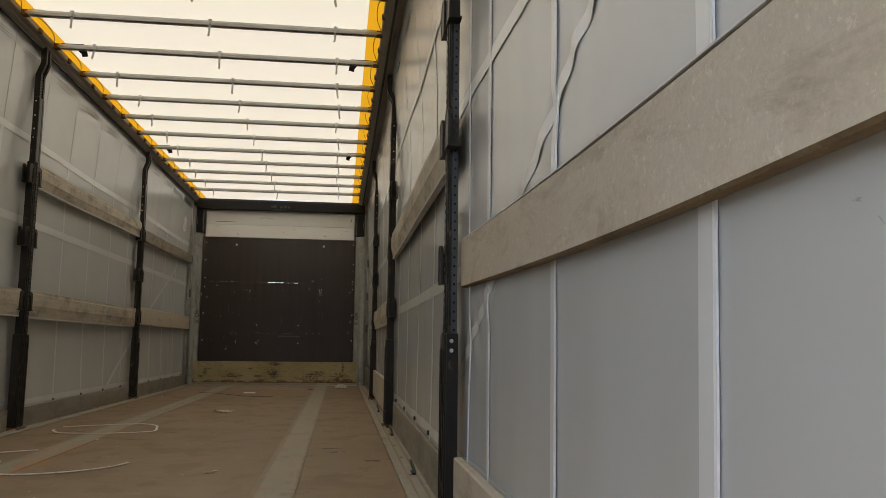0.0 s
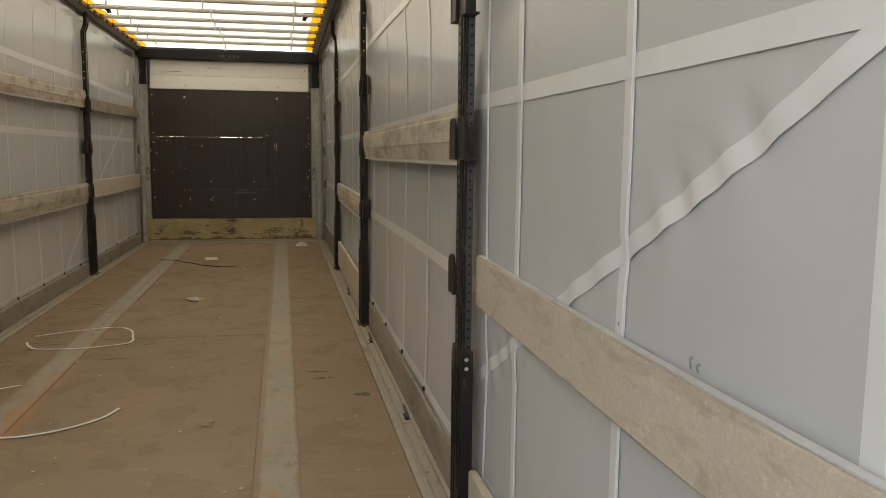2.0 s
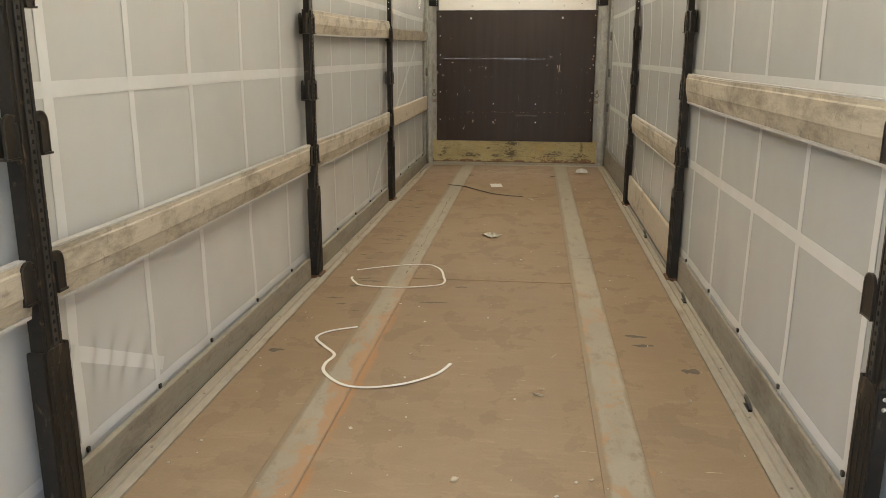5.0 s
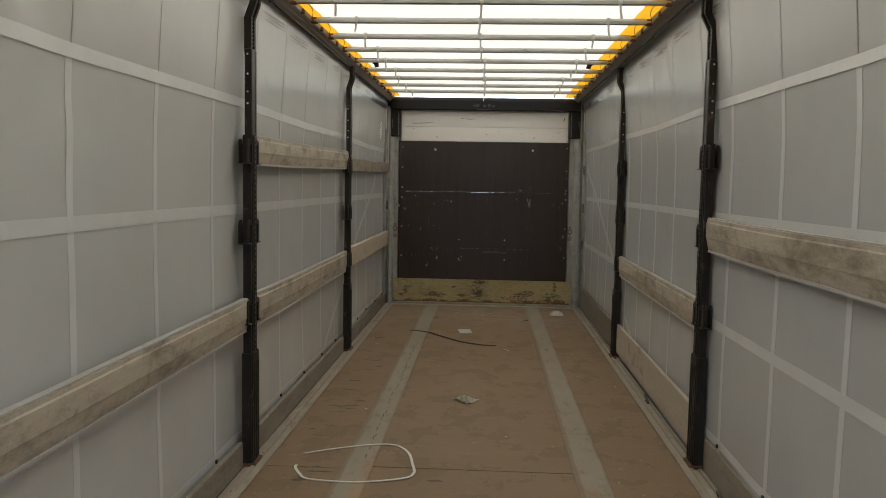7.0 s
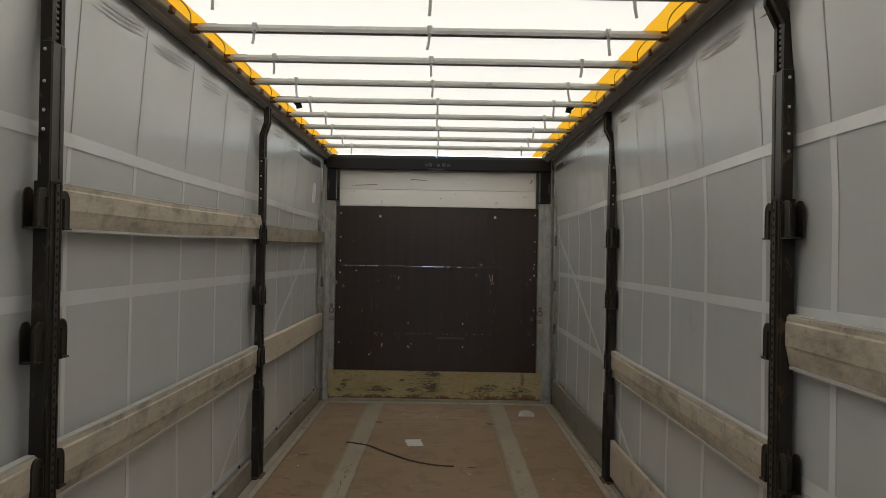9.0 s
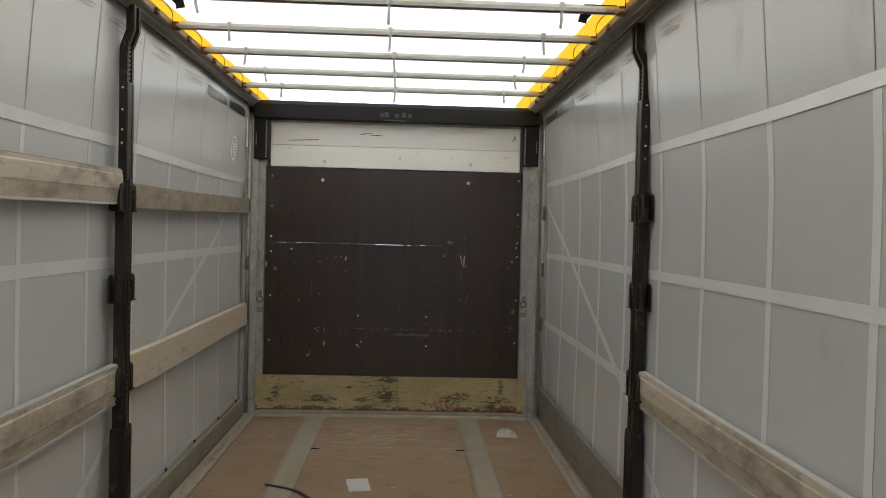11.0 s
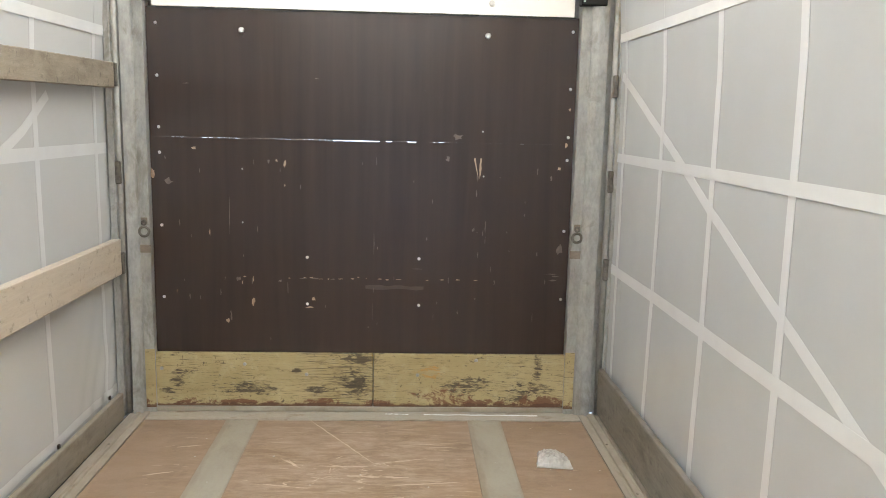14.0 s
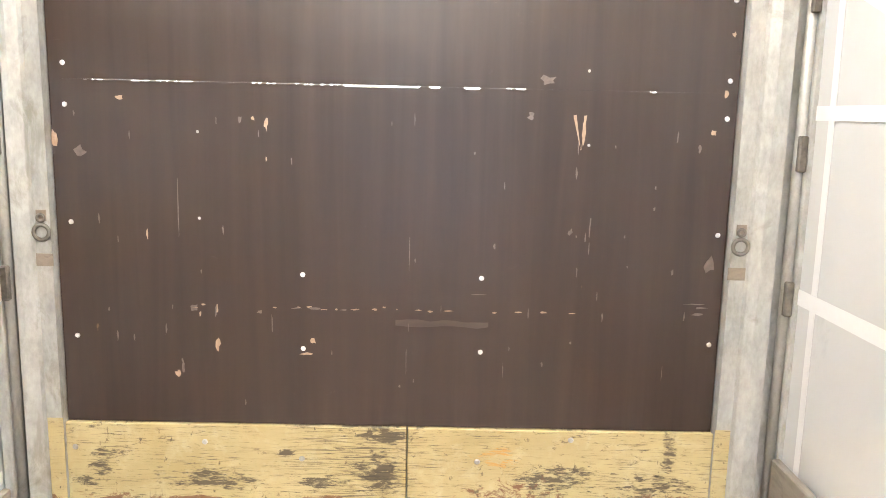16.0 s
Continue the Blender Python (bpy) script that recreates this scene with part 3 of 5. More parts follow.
def disc(bm, centre, normal, r, depth, seg=10):
    """A short domed stud standing on a face."""
    q = Vector(normal).to_track_quat("Z", "Y").to_matrix().to_4x4()
    m = Matrix.Translation(Vector(centre) + Vector(normal) * depth / 2) @ q
    bmesh.ops.create_cone(bm, cap_ends=True, segments=seg, radius1=r, radius2=r * 0.7, depth=depth, matrix=m)
    return bm


def ribbon(points, width, thick, lift=0.0, up=Vector((0, 0, 1))):
    """A flat band of that width laid along a line of points; up is the side that it shows."""
    bm = bmesh.new()
    rings = []
    for i, p in enumerate(points):
        d = (points[min(i + 1, len(points) - 1)] - points[max(i - 1, 0)]).normalized()
        s = d.cross(up).normalized() * width / 2
        u = up * thick
        rings.append([bm.verts.new(q + up * lift) for q in (p - s, p + s, p + s + u, p - s + u)])
    for a, b in zip(rings, rings[1:]):
        for j in range(4):
            bm.faces.new((a[j], a[(j + 1) % 4], b[(j + 1) % 4], b[j]))
        for j in range(4):
            bm.edges.get((a[j], b[j])).smooth = False
    for cap in (bm.faces.new(rings[0][::-1]), bm.faces.new(rings[-1])):
        for e in cap.edges:
            e.smooth = False
    bmesh.ops.recalc_face_normals(bm, faces=bm.faces[:])
    return bm


def spline(ctrl, n=8):
    """A smooth line through control points."""
    pts = [Vector(c) for c in ctrl]
    out = []
    for i in range(len(pts) - 1):
        p0, p1, p2, p3 = pts[max(i - 1, 0)], pts[i], pts[i + 1], pts[min(i + 2, len(pts) - 1)]
        for k in range(n):
            t = k / n
            out.append(0.5 * (2 * p1 + (p2 - p0) * t + (2 * p0 - 5 * p1 + 4 * p2 - p3) * t * t + (3 * p1 - p0 - 3 * p2 + p3) * t ** 3))
    return out + [pts[-1]]


# ---------------------------------------------------------------- dimensions
Y_BACK, Y_FRONT = 0.60, 12.5
CX_L, CX_R = -1.268, 1.243
POSTS_L, POSTS_R = (3.59, 6.605, 9.56), (3.605, 6.815, 9.595)
rng = random.Random(7)

# ground and the body under the floor
bm = bmesh.new()
bmesh.ops.create_grid(bm, x_segments=1, y_segments=1, size=600, matrix=Matrix.Translation((0, 0, -1.15)))
tagged(part("ground", bm, M_GROUND), "grey asphalt yard under the trailer", "ground", kind="structure")
tagged(part("underframe", boxed(-1.16, 1.16, Y_BACK, Y_FRONT + 0.1, -1.15, -0.06), M_UNDER), "plain dark trailer underframe", "underframe", kind="structure")

# unseen wall, added to keep low sky out of the bulkhead's reflection
tagged(part("yard_wall", boxed(-40, 40, -16.4, -16.0, -1.15, 4.6), M_SKY_BLOCKER), "unseen dark wall added behind the trailer to block low sky", "wall", kind="structure")

# ---------------------------------------------------------------- floor
floor = tagged(part("floor", boxed(-1.135, 1.135, Y_BACK, Y_FRONT, -0.058, -0.016), M_SUBFLOOR), "brown film-faced plywood trailer floor with steel strips", "floor", kind="structure")
for x0, x1, cuts in ((-1.118, -0.708, (Y_BACK, 3.675, 6.572, 12.37)), (-0.543, 0.524, (Y_BACK, 3.675, 6.612, 12.37)), (0.697, 1.118, (Y_BACK, 3.675, 12.37))):
    for y0, y1 in zip(cuts, cuts[1:]):
        gap = 0.0048 if x0 > -0.6 and x0 < 0 else 0.003
        part("floor_panel", boxed(x0, x1, y0 + gap, y1 - gap, -0.016, 0.0 - rng.uniform(0, 0.0008), bev=0.0010), M_FLOOR, floor)
for x0, x1 in ((-0.7075, -0.5435), (0.5245, 0.6965)):
    for y0, y1 in ((Y_BACK, 3.1), (3.1, 7.3), (7.3, 12.37)):
        part("steel_strip", boxed(x0, x1, y0 + 0.001, y1 - 0.001, -0.014, 0.0010, bev=0.0008), M_STRIP, floor, "worn grey steel strip with rust stains")
part("front_plate", boxed(-1.118, 1.118, 12.373, 12.495, -0.014, 0.003, bev=0.0015), M_SILL, floor, "worn steel sill plate")
for x0, x1, y0, y1 in ((0.10, 0.22, 12.452, 12.464), (0.30, 0.90, 12.440, 12.456)):
    bm = bmesh.new()
    n = 14
    lo = [bm.verts.new((x0 + (x1 - x0) * i / n, y0 + rng.uniform(-0.004, 0.006) - 0.01 * i / n, 0.0036)) for i in range(n + 1)]
    hi = [bm.verts.new((v.co.x, y1 + rng.uniform(-0.006, 0.004) - 0.01 * i / n, 0.0036)) for i, v in enumerate(lo)]
    for i in range(n):
        bm.faces.new((lo[i], lo[i + 1], hi[i + 1], hi[i]))
    bm.normal_update()
    part("paint_streak", bm, M_HEM_WHITE, floor, "pale paint streak on the sill plate")
for x in (-0.52, 0.50):
    part("slot", boxed(x - 0.03, x + 0.03, 11.42, 11.44, -0.01, 0.0025), M_HOLE, floor, "dark slot in the floor")

for side in (-1, 1):
    if side > 0:
        tail = ((1.180, 0.012), (1.183, -0.002), (1.204, -0.002), (1.207, 0.008), (1.224, 0.008), (1.224, -0.03))
    else:
        tail = ((1.180, 0.012), (1.183, 0.004), (1.219, 0.001), (1.219, -0.03))
    prof = [(side * x, z) for x, z in ((1.12, -0.03), (1.12, 0.006), (1.146, 0.009), (1.15, 0.003), (1.160, 0.003), (1.164, 0.012)) + tail]
    edge = tagged(part("edge_profile", extrude_y(prof, Y_BACK, Y_FRONT - 0.01, 1), M_GALV_EDGE), "worn galvanised edge profile along the floor", "trim", kind="structure")
    for k in range(22):
        y = 0.9 + 0.53 * k + rng.uniform(-0.03, 0.03)
        part("screw", disc(bmesh.new(), (side * 1.172, y, 0.012), (0, 0, 1), 0.007, 0.004, 8), M_RAIL, edge)
    xo = 1.228 if side > 0 else 1.254
    prof = [(side * x, z) for x, z in ((1.140, -0.12), (1.140, -0.032), (1.186, -0.032), (1.190, -0.032), (xo, -0.030), (xo, -0.12))]
    tagged(part("side_sill", extrude_y(prof, Y_BACK, Y_FRONT + 0.05, 1), M_UNDER), "dark steel side sill below the curtain", "sill", kind="structure")


def lashing_ring(y):
    r = thing("lashing_ring", "rusty steel lashing ring in the floor edge", "lashing ring", (1.196, y, 0.0), "lashing rings")
    bm = bmesh.new()
    box(bm, -0.014, 0.014, -0.04, 0.04, -0.03, 0.006, 0.003)
    part("seat", bm, M_POST, r)
    bm = bmesh.new()
    m = Matrix.Translation((0, 0, 0.022)) @ Matrix.Rotation(radians(70), 4, "Y")
    segs, rr = 14, 0.036
    rings = []
    for i in range(segs):
        a = 2 * math.pi * i / segs
        c = Vector((math.cos(a) * rr, math.sin(a) * rr, 0))
        rad = c.normalized()
        rings.append([bm.verts.new(m @ (c + (rad * math.cos(b) + Vector((0, 0, 1)) * math.sin(b)) * 0.007)) for b in [2 * math.pi * j / 6 for j in range(6)]])
    for i in range(segs):
        for j in range(6):
            bm.faces.new((rings[i][j], rings[(i + 1) % segs][j], rings[(i + 1) % segs][(j + 1) % 6], rings[i][(j + 1) % 6]))
    bmesh.ops.recalc_face_normals(bm, faces=bm.faces[:])
    part("ring", bm, M_RING, r, smooth=True)


for y in (4.76, 6.30, 8.1, 2.3):
    lashing_ring(y)


# ---------------------------------------------------------------- side curtains
def curtain_x(side, y, z):
    """The inner face of a curtain, with its bulge between the posts, slack and folds."""
    base = CX_R if side > 0 else CX_L
    posts = POSTS_R if side > 0 else POSTS_L
    b = 0.0
    knots = (Y_BACK,) + posts + (Y_FRONT,)
    for a, c in zip(knots, knots[1:]):
        if a <= y <= c:
            b = math.sin(math.pi * (y - a) / (c - a)) * math.sin(math.pi * min(max(z / 2.5, 0), 1))
    d = 0.014 * b + 0.006 * noise.noise((y * 1.1, z * 0.9, side * 7.3)) + 0.0019 * noise.noise((y * 3.2 + z, z * 1.3, side * 3.1)) + 0.0012 * noise.noise((y * 9, z * 2.6, side * 5.1))
    if z < 0.75:
        d += 0.0035 * (0.75 - z) / 0.75 * math.sin(y * 10 + 4 * noise.noise((y * 1.4, z * 1.5, side)))
    if side > 0:
        folds = ((3.62, 0.49, 1.95, 1.35, 0.0036, 0.050, 46), (3.60, 0.47, 1.93, 1.33, 0.0022, 0.085, 19))
    else:
        folds = ((3.80, 0.50, 4.50, 0.20, 0.006, 0.10, 44), (4.7, 2.0, 5.9, 0.1, 0.004, 0.16, 7))
    for ya, za, yb, zb, amp, reach, freq in folds:
        dy, dz = yb - ya, zb - za
        ln = math.hypot(dy, dz)
        s = ((y - ya) * dy + (z - za) * dz) / ln
        q = ((y - ya) * dz - (z - za) * dy) / ln
        if -0.1 < s < ln + 0.1:
            d += amp * min(1, max(0, (ln - s) * 4)) * math.exp(-(q / reach) ** 2) * math.sin(s * freq + 5 * noise.noise((s * 2, q * 3, 1.7)))
    if side < 0 and y > 11.9 and z < 0.75:
        d += 0.007 * math.sin((y - 0.5 * z) * 46) * (0.75 - z) * min(1, (y - 11.9) * 3)
    if z > 1.7 and side > 0:
        d -= 0.058 * ((z - 1.7) / 0.85) ** 1.3
    if z > 1.7 and side < 0:
        d -= 0.046 * ((z - 1.7) / 0.85) ** 1.3
    return base + side * d


def curtain(side):
    c = thing("side_curtain", "grey PVC truck side curtain with pale welded webbing" + (" and dark smears" if side > 0 else " and a sticker"), "curtain", (0, 0, 0), "side curtains")
    ys = np.concatenate([np.arange(Y_BACK, 1.6, 0.035), np.arange(1.6, 4.7, 0.016), np.arange(4.7, 12.46, 0.035), [12.475]])
    zs = np.concatenate([np.arange(-0.10, 0.10, 0.04), np.arange(0.10, 1.45, 0.017), np.arange(1.45, 2.56, 0.037)])
    bm = bmesh.new()
    grid = [[bm.verts.new((curtain_x(side, y, z), y, z)) for z in zs] for y in ys]
    for a, b in zip(grid, grid[1:]):
        for j in range(len(zs) - 1):
            f = (a[j], b[j], b[j + 1], a[j + 1])
            bm.faces.new(f if side < 0 else f[::-1])
    part("sheet", bm, M_CURTAIN_SHADED if side > 0 else M_CURTAIN, c, smooth=True)

    def band(points, width, material=M_WEB, nm="webbing", label="", thick=0.0008):
        fine = []
        for (ya, za), (yb, zb) in zip(points, points[1:]):
            k = max(2, int(math.hypot(yb - ya, zb - za) / 0.02))
            fine += [(ya + (yb - ya) * i / k, za + (zb - za) * i / k) for i in range(k)]
        fine.append(points[-1])
        lift = 0.0014 if min(y for y, z in fine) > 4.8 else 0.0026
        pts = [Vector((curtain_x(side, y, z) - side * lift, y, z)) for y, z in fine]
        return part(nm, ribbon(pts, width, thick, 0.0, Vector((-side, 0, 0))), material, c, label, smooth=True)

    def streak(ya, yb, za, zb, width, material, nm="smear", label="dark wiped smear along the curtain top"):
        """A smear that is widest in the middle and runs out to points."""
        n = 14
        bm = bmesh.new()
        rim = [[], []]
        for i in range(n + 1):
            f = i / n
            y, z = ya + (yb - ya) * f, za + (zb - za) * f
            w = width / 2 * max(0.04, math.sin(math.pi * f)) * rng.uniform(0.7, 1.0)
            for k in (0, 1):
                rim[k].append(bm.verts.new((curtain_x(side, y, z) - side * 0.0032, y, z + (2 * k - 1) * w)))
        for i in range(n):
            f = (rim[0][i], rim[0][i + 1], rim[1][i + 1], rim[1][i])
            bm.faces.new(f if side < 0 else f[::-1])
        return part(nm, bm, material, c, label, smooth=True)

    if side < 0:
        verts = [(y, 0.024) for y in (0.68, 1.3, 1.95, 2.6, 3.2)] + [(3.83, 0.04), (4.38, 0.03), (4.93, 0.03), (5.58, 0.026), (6.22, 0.026), (6.86, 0.022), (7.47, 0.024), (8.1, 0.024), (8.72, 0.024), (9.30, 0.024), (9.86, 0.03), (10.45, 0.03), (11.07, 0.03), (11.70, 0.03), (12.30, 0.026)]
        levels = ((1.365, 0.052, 0.0), (1.915, 0.048, 0.005), (0.80, 0.045, 0.0))
    else:
        verts = [(0.7, 0.04), (1.30, 0.04), (1.905, 0.039), (2.555, 0.03), (3.19, 0.028), (3.84, 0.03), (4.52, 0.03), (5.19, 0.03), (5.85, 0.03), (6.53, 0.03), (7.06, 0.026), (7.74, 0.028), (8.33, 0.028), (8.90, 0.028), (9.40, 0.03), (10.0, 0.032), (10.59, 0.032), (11.18, 0.032), (11.76, 0.03), (12.32, 0.026)]
        levels = ((1.368, 0.043, 0.0), (1.945, 0.042, 0.005), (0.805, 0.05, 0.0))
    for y, w in verts:
        # the upright ends at the upper level; only a thin seam goes on to the top
        split = levels[1][0]
        band([(y + rng.uniform(-.002, .002), 0.12), (y, 1.3), (y + rng.uniform(-.002, .002), split)], w * (1.0 if y < 3 else 1.35))
        band([(y + 0.3 * w, split), (y + 0.3 * w + rng.uniform(-.004, .004), 2.535)], 0.0055, M_SEAM, "seam", "thin grey seam", 0.0005)
    for z, w, sag in levels:
        pts = [(Y_BACK + 0.02, z)]
        for a, b in zip((Y_BACK,) + (POSTS_R if side > 0 else POSTS_L), (POSTS_R if side > 0 else POSTS_L) + (12.4,)):
            pts += [((a + b) / 2, z - sag), (b, z + sag)]
        pts[-1] = (12.42, z)
        band(pts, w)
    if side > 0:
        band([(3.62, 0.495), (2.81, 0.912), (2.19, 1.212), (1.912, 1.354)], 0.037, label="wrinkled diagonal webbing")
        band([(12.38, 1.765), (11.17, 1.235), (10.15, 0.82), (9.72, 0.66)], 0.042)
        band([(9.6, 0.5), (8.7, 0.14)], 0.035)
        # welded seams stand proud along the rear edge of the nearest uprights
        for y, w in verts[1:5]:
            band([(y - w / 2 - 0.004, 0.12), (y - w / 2 - 0.004, 1.3), (y - w / 2 - 0.004, 2.53)], 0.007, M_HEM_WHITE, "seam", "narrow white welded seam or bright fold line", 0.003)
        # bright line of a curtain fold by the post, drawn as a white band
        band([(3.49, 0.14), (3.475, 0.5), (3.487, 1.3), (3.49, 2.5)], 0.012, M_HEM_WHITE, "seam", "narrow white welded seam or bright fold line", 0.003)
        for y, z, ln in ((2.552, 0.896, 0.014), (2.29, 0.890, 0.02), (2.268, 0.890, 0.014)):
            band([(y, z), (y + 0.006, z + 0.6 * ln), (y - 0.004, z + ln)], 0.005, M_SMUDGE, "smear", "small dark smear above the board")
        # a scuff of fine dark hairs, thick at its two knots
        for k in range(22):
            f = rng.choice((0.02, 0.06, 0.42, 0.50, 0.55, 0.62, 0.9, 1.0)) + rng.uniform(-0.05, 0.05)
            y, z, a = 1.650 - 0.070 * f, 0.690 - 0.040 * f + rng.gauss(0, 0.002), rng.gauss(0.5, 0.5)
            ln = rng.uniform(0.003, 0.013)
            streak(y, y - ln * math.cos(a), z, z - ln * math.sin(a), rng.uniform(0.0008, 0.0022), M_SMUDGE, "scratch", "scuff of fine dark hairs")
    else:
        band([(11.82, 1.60), (11.6, 1.46), (10.34, 0.90), (9.62, 0.58), (8.83, 0.14)], 0.042)
        band([(3.80, 0.505), (4.44, 0.215)], 0.055, label="wrinkled diagonal webbing")
    band([(Y_BACK + 0.02, 0.215 if side > 0 else 0.155), (12.42, 0.215 if side > 0 else 0.155)], 0.042, M_WEB, "hem")
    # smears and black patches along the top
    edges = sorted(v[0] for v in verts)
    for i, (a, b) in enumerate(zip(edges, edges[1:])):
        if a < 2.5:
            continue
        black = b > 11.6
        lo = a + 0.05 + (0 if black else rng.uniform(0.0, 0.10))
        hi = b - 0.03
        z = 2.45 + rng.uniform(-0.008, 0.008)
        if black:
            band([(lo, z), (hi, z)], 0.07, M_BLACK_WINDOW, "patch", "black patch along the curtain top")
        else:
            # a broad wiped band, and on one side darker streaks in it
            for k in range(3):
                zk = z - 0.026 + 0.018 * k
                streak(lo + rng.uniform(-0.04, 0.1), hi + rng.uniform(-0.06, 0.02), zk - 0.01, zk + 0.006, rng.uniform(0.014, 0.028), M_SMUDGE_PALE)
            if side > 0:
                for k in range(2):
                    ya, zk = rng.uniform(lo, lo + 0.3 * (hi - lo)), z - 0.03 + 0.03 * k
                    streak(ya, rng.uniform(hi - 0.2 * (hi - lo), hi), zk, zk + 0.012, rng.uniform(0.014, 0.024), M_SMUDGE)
    # clips on the hem
    for y, w in verts:
        if y > 0.5:
            z0 = 0.205 if side > 0 else 0.14
            x = curtain_x(side, y, z0)
            part("hem_clip", boxed(*sorted((x - side * 0.004, x - side * 0.014)), y - 0.008, y + 0.008, z0 - 0.012, z0 + 0.008, bev=0.002), M_WORN_RIM, c)
    return c


left_curtain = curtain(-1)
right_curtain = curtain(1)

# round sticker: pale ring, with bars for its small print
bm = bmesh.new()
cy, cz, n = 12.0, 2.14, 36
sx = lambda y, z, k: curtain_x(-1, y, z) + k
inner = [bm.verts.new((sx(cy + 0.070 * math.cos(a), cz + 0.078 * math.sin(a), 0.004), cy + 0.070 * math.cos(a), cz + 0.078 * math.sin(a))) for a in [2 * math.pi * i / n for i in range(n)]]
outer = [bm.verts.new((sx(cy + 0.088 * math.cos(a), cz + 0.098 * math.sin(a), 0.004), cy + 0.088 * math.cos(a), cz + 0.098 * math.sin(a))) for a in [2 * math.pi * i / n for i in range(n)]]
for i in range(n):
    bm.faces.new((inner[i], outer[i], outer[(i + 1) % n], inner[(i + 1) % n]))
for k, w in enumerate((0.05, 0.085, 0.10, 0.105, 0.09, 0.06)):
    z = cz + 0.05 - 0.02 * k
    bm.faces.new([bm.verts.new((sx(y, zz, 0.0042), y, zz)) for y, zz in ((cy - w / 2, z - .005), (cy + w / 2, z - .005), (cy + w / 2, z + .005), (cy - w / 2, z + .005))])
bmesh.ops.recalc_face_normals(bm, faces=bm.faces[:])
part("sticker", bm, M_PAPER, left_curtain, "round white printed sticker")
for side, cu in ((-1, left_curtain), (1, right_curtain)):
    x = curtain_x(side, 12.40, 2.3) - side * 0.006
    part("white_tab", boxed(*sorted((x, x - side * 0.003)), 12.375, 12.43, 2.19, 2.45, bev=0.001), M_PAPER, cu, "white tab at the curtain end")

# ---------------------------------------------------------------- side posts


def side_post(side, y0, pockets, grey_face=False, bare=None):
    """An upright in a curtain bay: channel with a perforated face, pockets for the boards, a broad foot and a cranked head."""
    p = thing("side_post", "scuffed black steel curtain post with board pockets", "post", (side * 1.206, y0, 0.0), "curtain posts")
    s, W = side, 0.049
    od = 0.007 if grey_face else 0.022
    # channel: web towards the load, flanges outward
    prof = [(-s * 0.020, -W), (-s * 0.020, W), (s * od, W), (s * od, W - 0.006), (-s * 0.010, W - 0.006), (-s * 0.010, 0.006 - W), (s * od, 0.006 - W), (s * od, -W)]
    bm = bmesh.new()
    lo = [bm.verts.new((x, y, 0.02)) for x, y in prof]
    hi = [bm.verts.new((x, y, 1.75)) for x, y in prof]
    for j in range(8):
        bm.faces.new((lo[j], lo[(j + 1) % 8], hi[(j + 1) % 8], hi[j]))
    bm.faces.new(lo), bm.faces.new(hi)
    bmesh.ops.recalc_face_normals(bm, faces=bm.faces[:])
    part("channel", bm, M_POST, p)
    if grey_face:
        part("perforated_face", boxed(*sorted((-s * 0.012, s * 0.006)), -W - 0.002, -W - 0.0005, 0.60, 1.74), M_POST_WEB, p, "grey perforated steel face")
        bm = bmesh.new()
        for k in range(40):
            z = 0.62 + 0.0285 * k
            disc(bm, (-s * 0.003, -W - 0.0018, z), (0, -1, 0), 0.0042, 0.0014, 8)
        tagged(part("perforation", bm, M_HOLE, p), kind="stuff")
    bm = bmesh.new()
    for k in range(39):
        z = 0.63 + 0.0285 * k
        box(bm, *sorted((-s * 0.0255, -s * 0.0265)), 0.004, 0.014, z - 0.006, z + 0.006)
    tagged(part("perforation", bm, M_HOLE, p), kind="stuff")
    part("perforated_strip", boxed(*sorted((-s * 0.019, -s * 0.0258)), -0.004, 0.022, 0.03, 1.745, bev=0.001), M_SLEEVE, p)
    for y in (-0.030, 0.036):
        part("ridge", boxed(*sorted((-s * 0.019, -s * 0.0245)), y - 0.006, y + 0.006, 0.03, 1.745, bev=0.002), M_POST, p)
    # pockets: pairs of rounded sleeves that take the ends of the boards
    for z in pockets:
        for d in (-1, 1):
            if d < 0 and z == bare:
                continue
            out = [(d * (W + 0.019) + py, z + pz) for py, pz in rounded_top(0.070, 0.128, 0.034)]
            pin = 0.034 if grey_face else 0.018
            bm = extrude_x(out, -s * pin, -s * (pin - 0.007))
            if not grey_face:
                extrude_x([(d * (W + 0.022) + py, z + pz) for py, pz in rounded_top(0.062, 0.128, 0.030)], s * 0.026, s * 0.030, bm)
            box(bm, *sorted((-s * 0.028, s * od)), *sorted((d * (W + 0.001), d * (W + 0.006))), z, z + 0.10)
            box(bm, *sorted((-s * 0.028, s * od)), *sorted((d * (W + 0.001), d * (W + 0.052))), z, z + 0.006)
            pocket = part("pocket", bm, M_POCKET, p, "worn rounded steel board pocket")
            arc = [Vector((-s * (pin + 0.0005), d * (W + 0.019) + py, z + pz)) for py, pz in rounded_top(0.066, 0.126, 0.032)]
            part("rim", ribbon(arc[1:] + arc[:1], 0.005, 0.0015, 0.0, Vector((-s, 0, 0))), M_WORN_RIM, pocket, "rubbed bright edge")
            part("shelf_edge", boxed(*sorted((-s * (pin + 0.002), -s * (pin - 0.0055))), d * (W + 0.019) - 0.030, d * (W + 0.019) + 0.030, z + 0.001, z + 0.006, bev=0.001), M_WORN_RIM, pocket, "rubbed bright edge")
    # foot
    bm = extrude_x([(py, pz + 0.015) for py, pz in rounded_top(0.116, 0.595, 0.030)], -s * 0.032, -s * 0.024)
